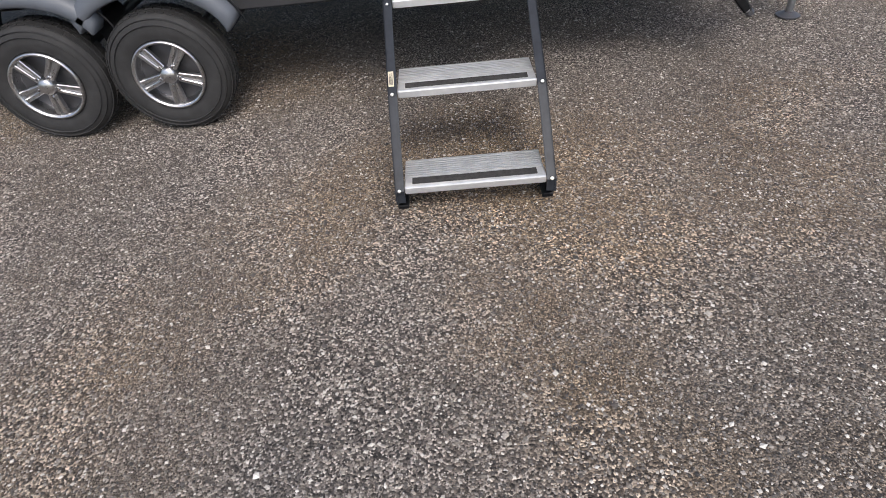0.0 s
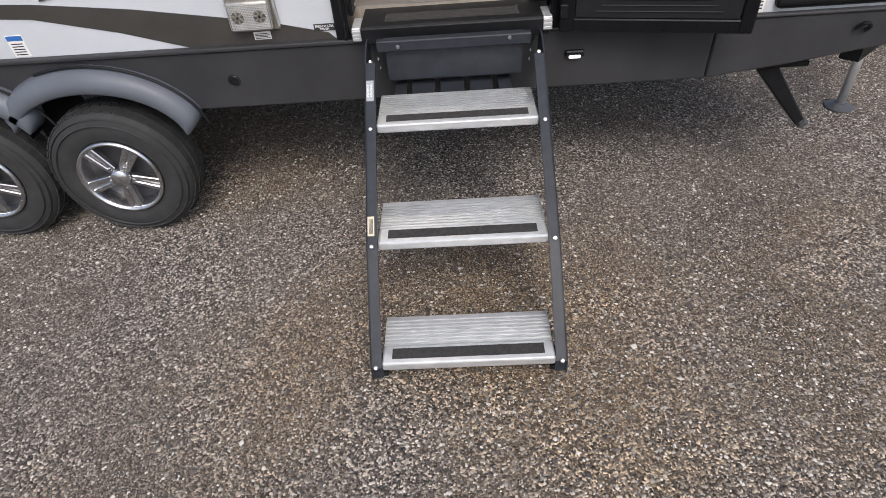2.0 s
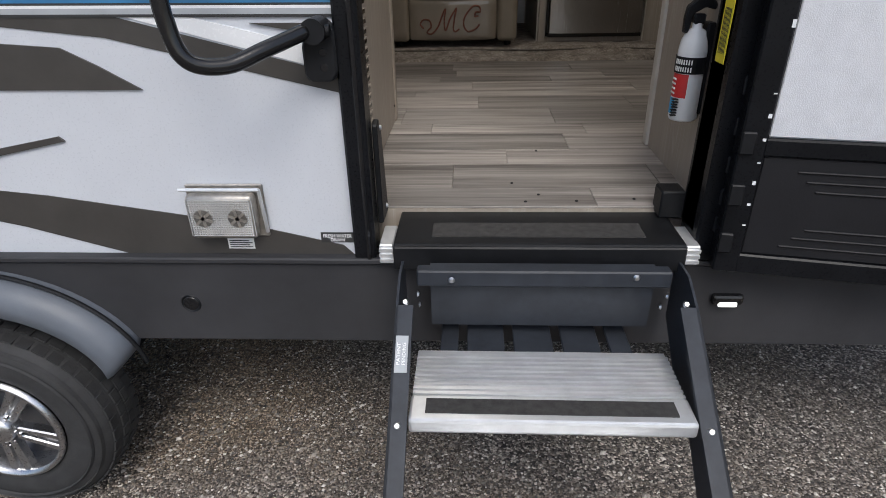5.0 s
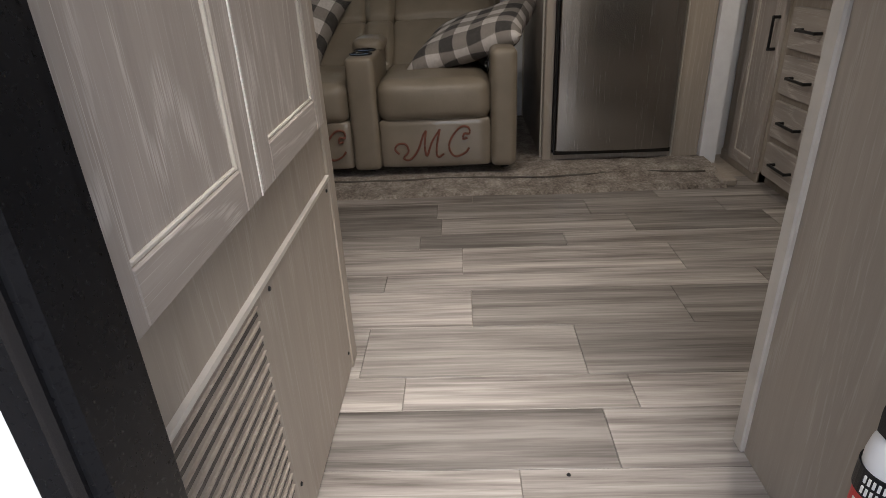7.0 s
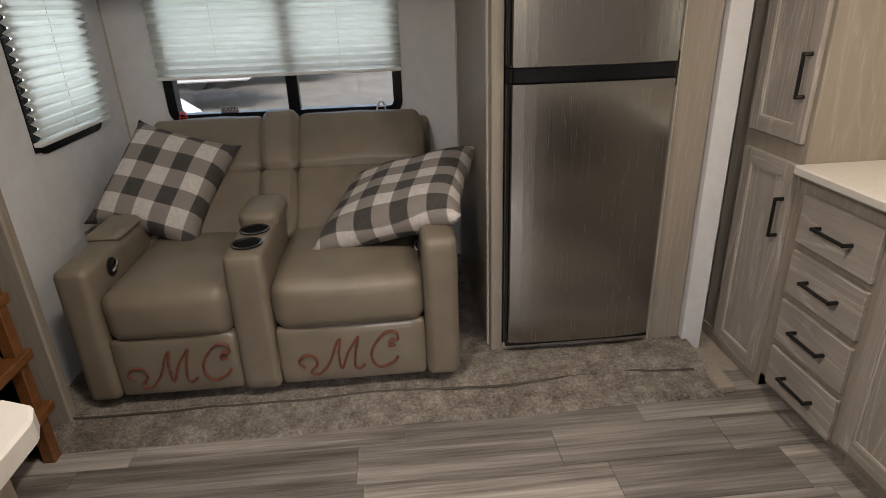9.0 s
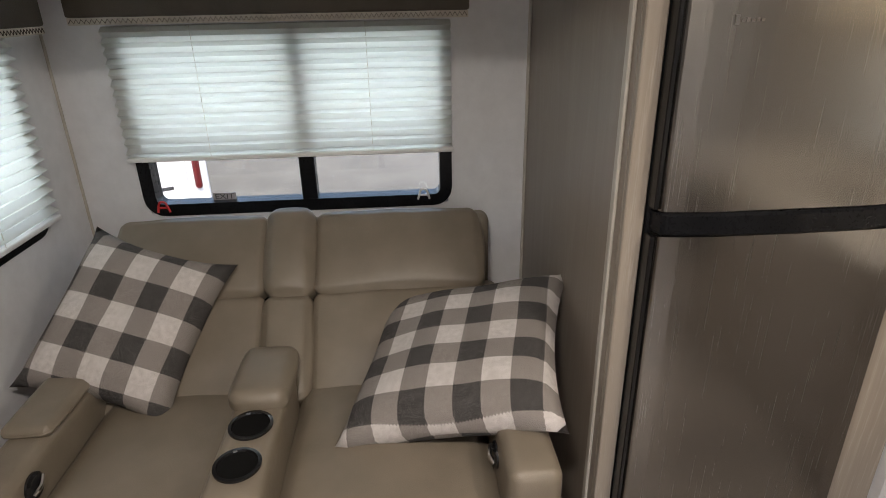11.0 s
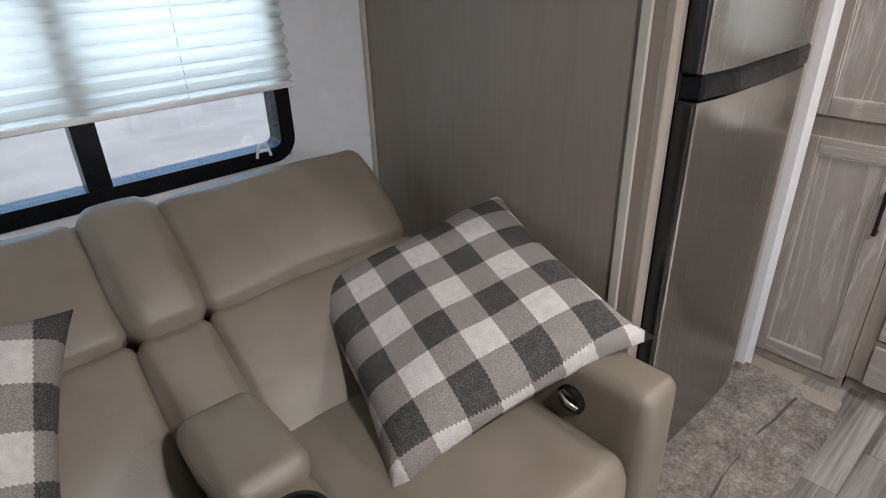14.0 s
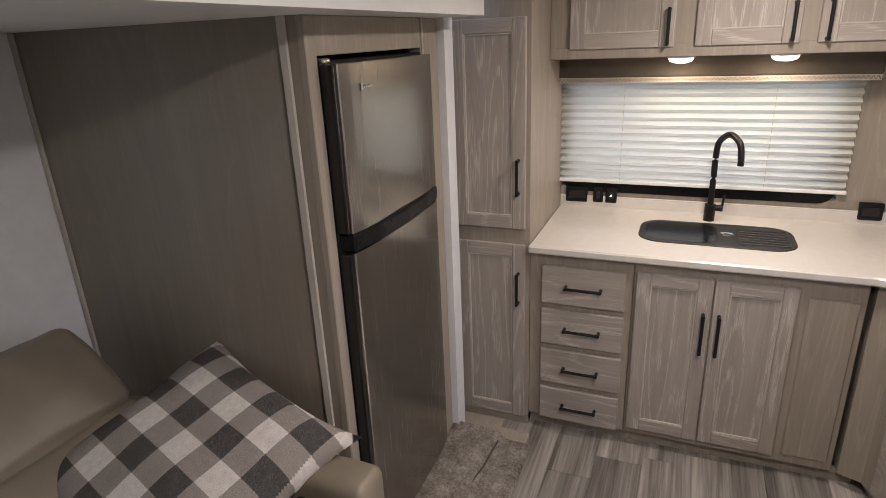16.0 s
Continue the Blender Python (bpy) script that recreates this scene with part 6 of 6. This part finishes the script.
def sink():
    s = thing("sink", (1.56, 1.75, 1.808), "black composite sink with a ribbed drainboard set into the worktop", "sink")
    def oval(x0, x1, y0, y1, r, n=6):
        pts = []
        for cx, cy, q0 in ((x1 - r, y1 - r, 0), (x0 + r, y1 - r, 90), (x0 + r, y0 + r, 180), (x1 - r, y0 + r, 270)):
            pts += [(cx + r * math.cos(math.radians(q0 + 90 * k / n)), cy + r * math.sin(math.radians(q0 + 90 * k / n))) for k in range(n + 1)]
        return pts
    part("rim", prism(oval(1.41, 1.70, 1.46, 2.03, 0.09), "z", 1.806, 1.8125, 0.002), SINK, s)
    part("bowl", prism(oval(1.432, 1.68, 1.735, 2.005, 0.07), "z", 1.8122, 1.8132), BLACK_GLOSS, s, "dark bowl")
    for k in range(7):
        part("drain_rib", box(1.455 + 0.03 * k, 1.467 + 0.03 * k, 1.485, 1.665, 1.812, 1.8165, 0.002), SINK, s)
    part("waste", lathe([(0.026, 1.8125), (0.026, 1.8155), (0.014, 1.8145), (0.0, 1.8145)], (1.555, 1.70, 0), "z", 24), CHROME, s, "chrome waste")
    f = thing("tap", (1.757, 1.763, 1.808), "matt black gooseneck kitchen tap", "tap")
    part("base", rod((1.757, 1.763, 1.808), (1.757, 1.763, 1.88), 0.022, 20), MATT_BLACK, f)
    x, y = 1.757, 1.763
    part("spout", tube([(x, y, 1.87), (x, y, 2.0), (x, y, 2.10), (x - 0.012, y - 0.008, 2.15), (x - 0.06, y - 0.04, 2.185), (x - 0.11, y - 0.075, 2.16), (x - 0.125, y - 0.085, 2.10), (x - 0.125, y - 0.085, 2.075)], 0.0125, 14), MATT_BLACK, f, "", True)
    part("lever", rod((x, y - 0.02, 1.865), (x - 0.005, y - 0.05, 1.865), 0.014, 14), MATT_BLACK, f)
    part("lever_bar", rod((x - 0.004, y - 0.045, 1.865), (x - 0.004, y - 0.05, 1.92), 0.005, 10), MATT_BLACK, f)


sink()


def sockets():
    for y, z, wd, label, led in ((2.345, 1.866, 0.10, "black double power socket plate", False), (2.245, 1.868, 0.045, "black rocker switch on the wall", False), (2.185, 1.868, 0.05, "black switch with a green pilot light", True), (1.165, 1.862, 0.085, "black double power socket plate", False)):
        s = thing("wall_socket", (1.868, y, z - 0.035), label, "socket", "kitchen sockets")
        part("plate", box(1.846, 1.868, y - wd / 2, y + wd / 2, z - 0.036, z + 0.036, 0.004), BLACK, s)
        part("face", box(1.843, 1.848, y - wd / 2 + 0.012, y + wd / 2 - 0.012, z - 0.02, z + 0.02, 0.002), BLACK_GLOSS, s)
        if led:
            part("pilot", box(1.8415, 1.8435, y - 0.004, y + 0.004, z - 0.004, z + 0.004), LED_GREEN, s)


sockets()


def upper_cabinets():
    c = thing("upper_cabinet", (1.7, 1.7, 2.50), "taupe wall cabinets with limed-oak doors above the kitchen window", "cabinet")
    part("body", box(1.568, 1.868, 0.72, 2.424, 2.498, CABIN_TOP - 0.002, 0.002), PANEL_WOOD, c)
    part("bottom_rail", box(1.560, 1.580, 0.72, 2.424, 2.492, 2.535, 0.002), PANEL_WOOD, c)
    for a0, a1, hy in ((1.958, 2.345, 1.982), (1.552, 1.888, 1.578), (1.12, 1.498, 1.472), (0.74, 1.07, 0.77)):
        shaker("door", c, 1.550, "x", a0, a1, 2.528, 2.90, 1, (hy, 2.60, 0.12), 0.055)
    for y in (1.93, 1.58):
        l = thing("puck_light", (1.62, y, 2.46), "lit round puck light under the wall cabinet", "light", "puck lights")
        part("rim", lathe([(0.052, 2.498), (0.052, 2.488), (0.046, 2.484)], (1.62, y, 0), "z", 28), ENAMEL, l)
        part("lens", lathe([(0.046, 2.486), (0.040, 2.474), (0.022, 2.467), (0.0, 2.465)], (1.62, y, 0), "z", 28), LED, l, "glowing frosted lens", True)


upper_cabinets()

PLACE = Vector((0, 0, 0))


def ceiling_lights():
    for x in (-0.35, 0.85):
        l = thing("ceiling_light", (x, 1.55, 2.93), "round flush ceiling light", "light", "ceiling lights")
        part("rim", lathe([(0.11, 2.95), (0.11, 2.935), (0.10, 2.928)], (x, 1.55, 0), "z", 30), ENAMEL, l)
        part("lens", lathe([(0.10, 2.93), (0.08, 2.922), (0.0, 2.918)], (x, 1.55, 0), "z", 30), LED_CEIL, l, "", True)


ceiling_lights()


# ---- far side of the cabin ----
def side_counter():
    c = thing("side_counter", (-0.95, 1.22, FL), "taupe side cabinet under a white rounded worktop", "cabinet")
    part("body", box(-1.40, -0.705, 1.05, 1.345, FL, 1.742, 0.003), PANEL_WOOD, c)
    part("top", prism([(-1.42, 1.047), (-0.645, 1.047), (-0.645, 1.345), (-0.665, 1.385), (-0.715, 1.405), (-1.42, 1.405)], "z", 1.745, 1.79, 0.006), COUNTER, c, "white rounded worktop")


side_counter()


def bunk_steps():
    b = thing("bunk_stairs", (-1.7, 2.2, FL), "orange-stained wooden bunk stairs in a dark recess", "stairs")
    for k, z in enumerate((1.13, 1.33, 1.53, 1.73)):
        part("tread", box(-1.95, -1.262 - 0.01 * k, 1.70, 2.30, z, z + 0.034, 0.006, 2), STAIN_WOOD, b, "orange-stained tread")
        # Black board put behind each tread in place of the recess's shade.
        part("riser", box(-1.94, -1.30, 2.27, 2.285, z - 0.166, z), WELL_SHADE_BLACK, b, "black board painting the recess shade behind the tread")
    part("side_board", box(-1.985, -1.95, 1.6, 2.43, FL, 2.2), STAIN_WOOD, b)
    part("back_board", box(-1.95, -1.425, 2.38, 2.40, FL, 1.95), STAIN_WOOD, b)
    for y in (1.72, 2.24):
        part("post", box(-1.325, -1.285, y, y + 0.04, FL, 1.73, 0.003), STAIN_WOOD, b)


bunk_steps()


# ---- floor planks ----
def planks():
    cache = {}
    seams = (0.128, 0.262, 0.468, 0.617, 0.807, 0.938, 1.176, 1.395, 1.51, 1.72, 1.84, 2.02, 2.19, 2.438)
    joints = ((0.172,), (-0.226,), (-0.053,), (0.166,), (-0.324, 0.258), (0.159,), (-0.142,), (-0.436, 0.843), (0.611,), (0.234,), (-0.254,), (0.382,), (-0.12, 0.72))
    lengths = (0.915, 0.61, 0.915, 0.78, 0.57, 0.915, 0.66)
    for row, (y, y1) in enumerate(zip(seams, seams[1:])):
        w = y1 - y
        cuts = list(joints[row])
        k = row
        while cuts[-1] < 1.866:
            cuts.append(cuts[-1] + lengths[k % 7])
            k += 1
        while cuts[0] > -2.93:
            cuts.insert(0, cuts[0] - lengths[k % 7])
            k += 1
        for c0, c1 in zip(cuts, cuts[1:]):
            x0, x1 = max(c0, -2.93), min(c1, 1.866)
            if x1 - x0 < 0.03:
                continue
            key = (round(x1 - x0, 4), round(w, 4))
            if key not in cache:
                cache[key] = finish(box(-key[0] / 2 + 0.0007, key[0] / 2 - 0.0007, -key[1] / 2 + 0.0007, key[1] / 2 - 0.0007, -0.006, 0.0, 0.0009), PLANK, "plank")
            ob = new("plank", cache[key])
            ob.parent = FLOOR
            ob.location = ((x0 + x1) / 2, y + w / 2, FL)
    for sx, sy in ((0.02, 0.21), (0.12, 0.165), (-0.05, 0.30), (0.28, 0.18), (0.05, 0.60), (-0.02, 0.16)):
        screws([(sx, sy, FL + 0.0005)], (0, 0, 1), 0.005, FLOOR, MATT_BLACK)


planks()
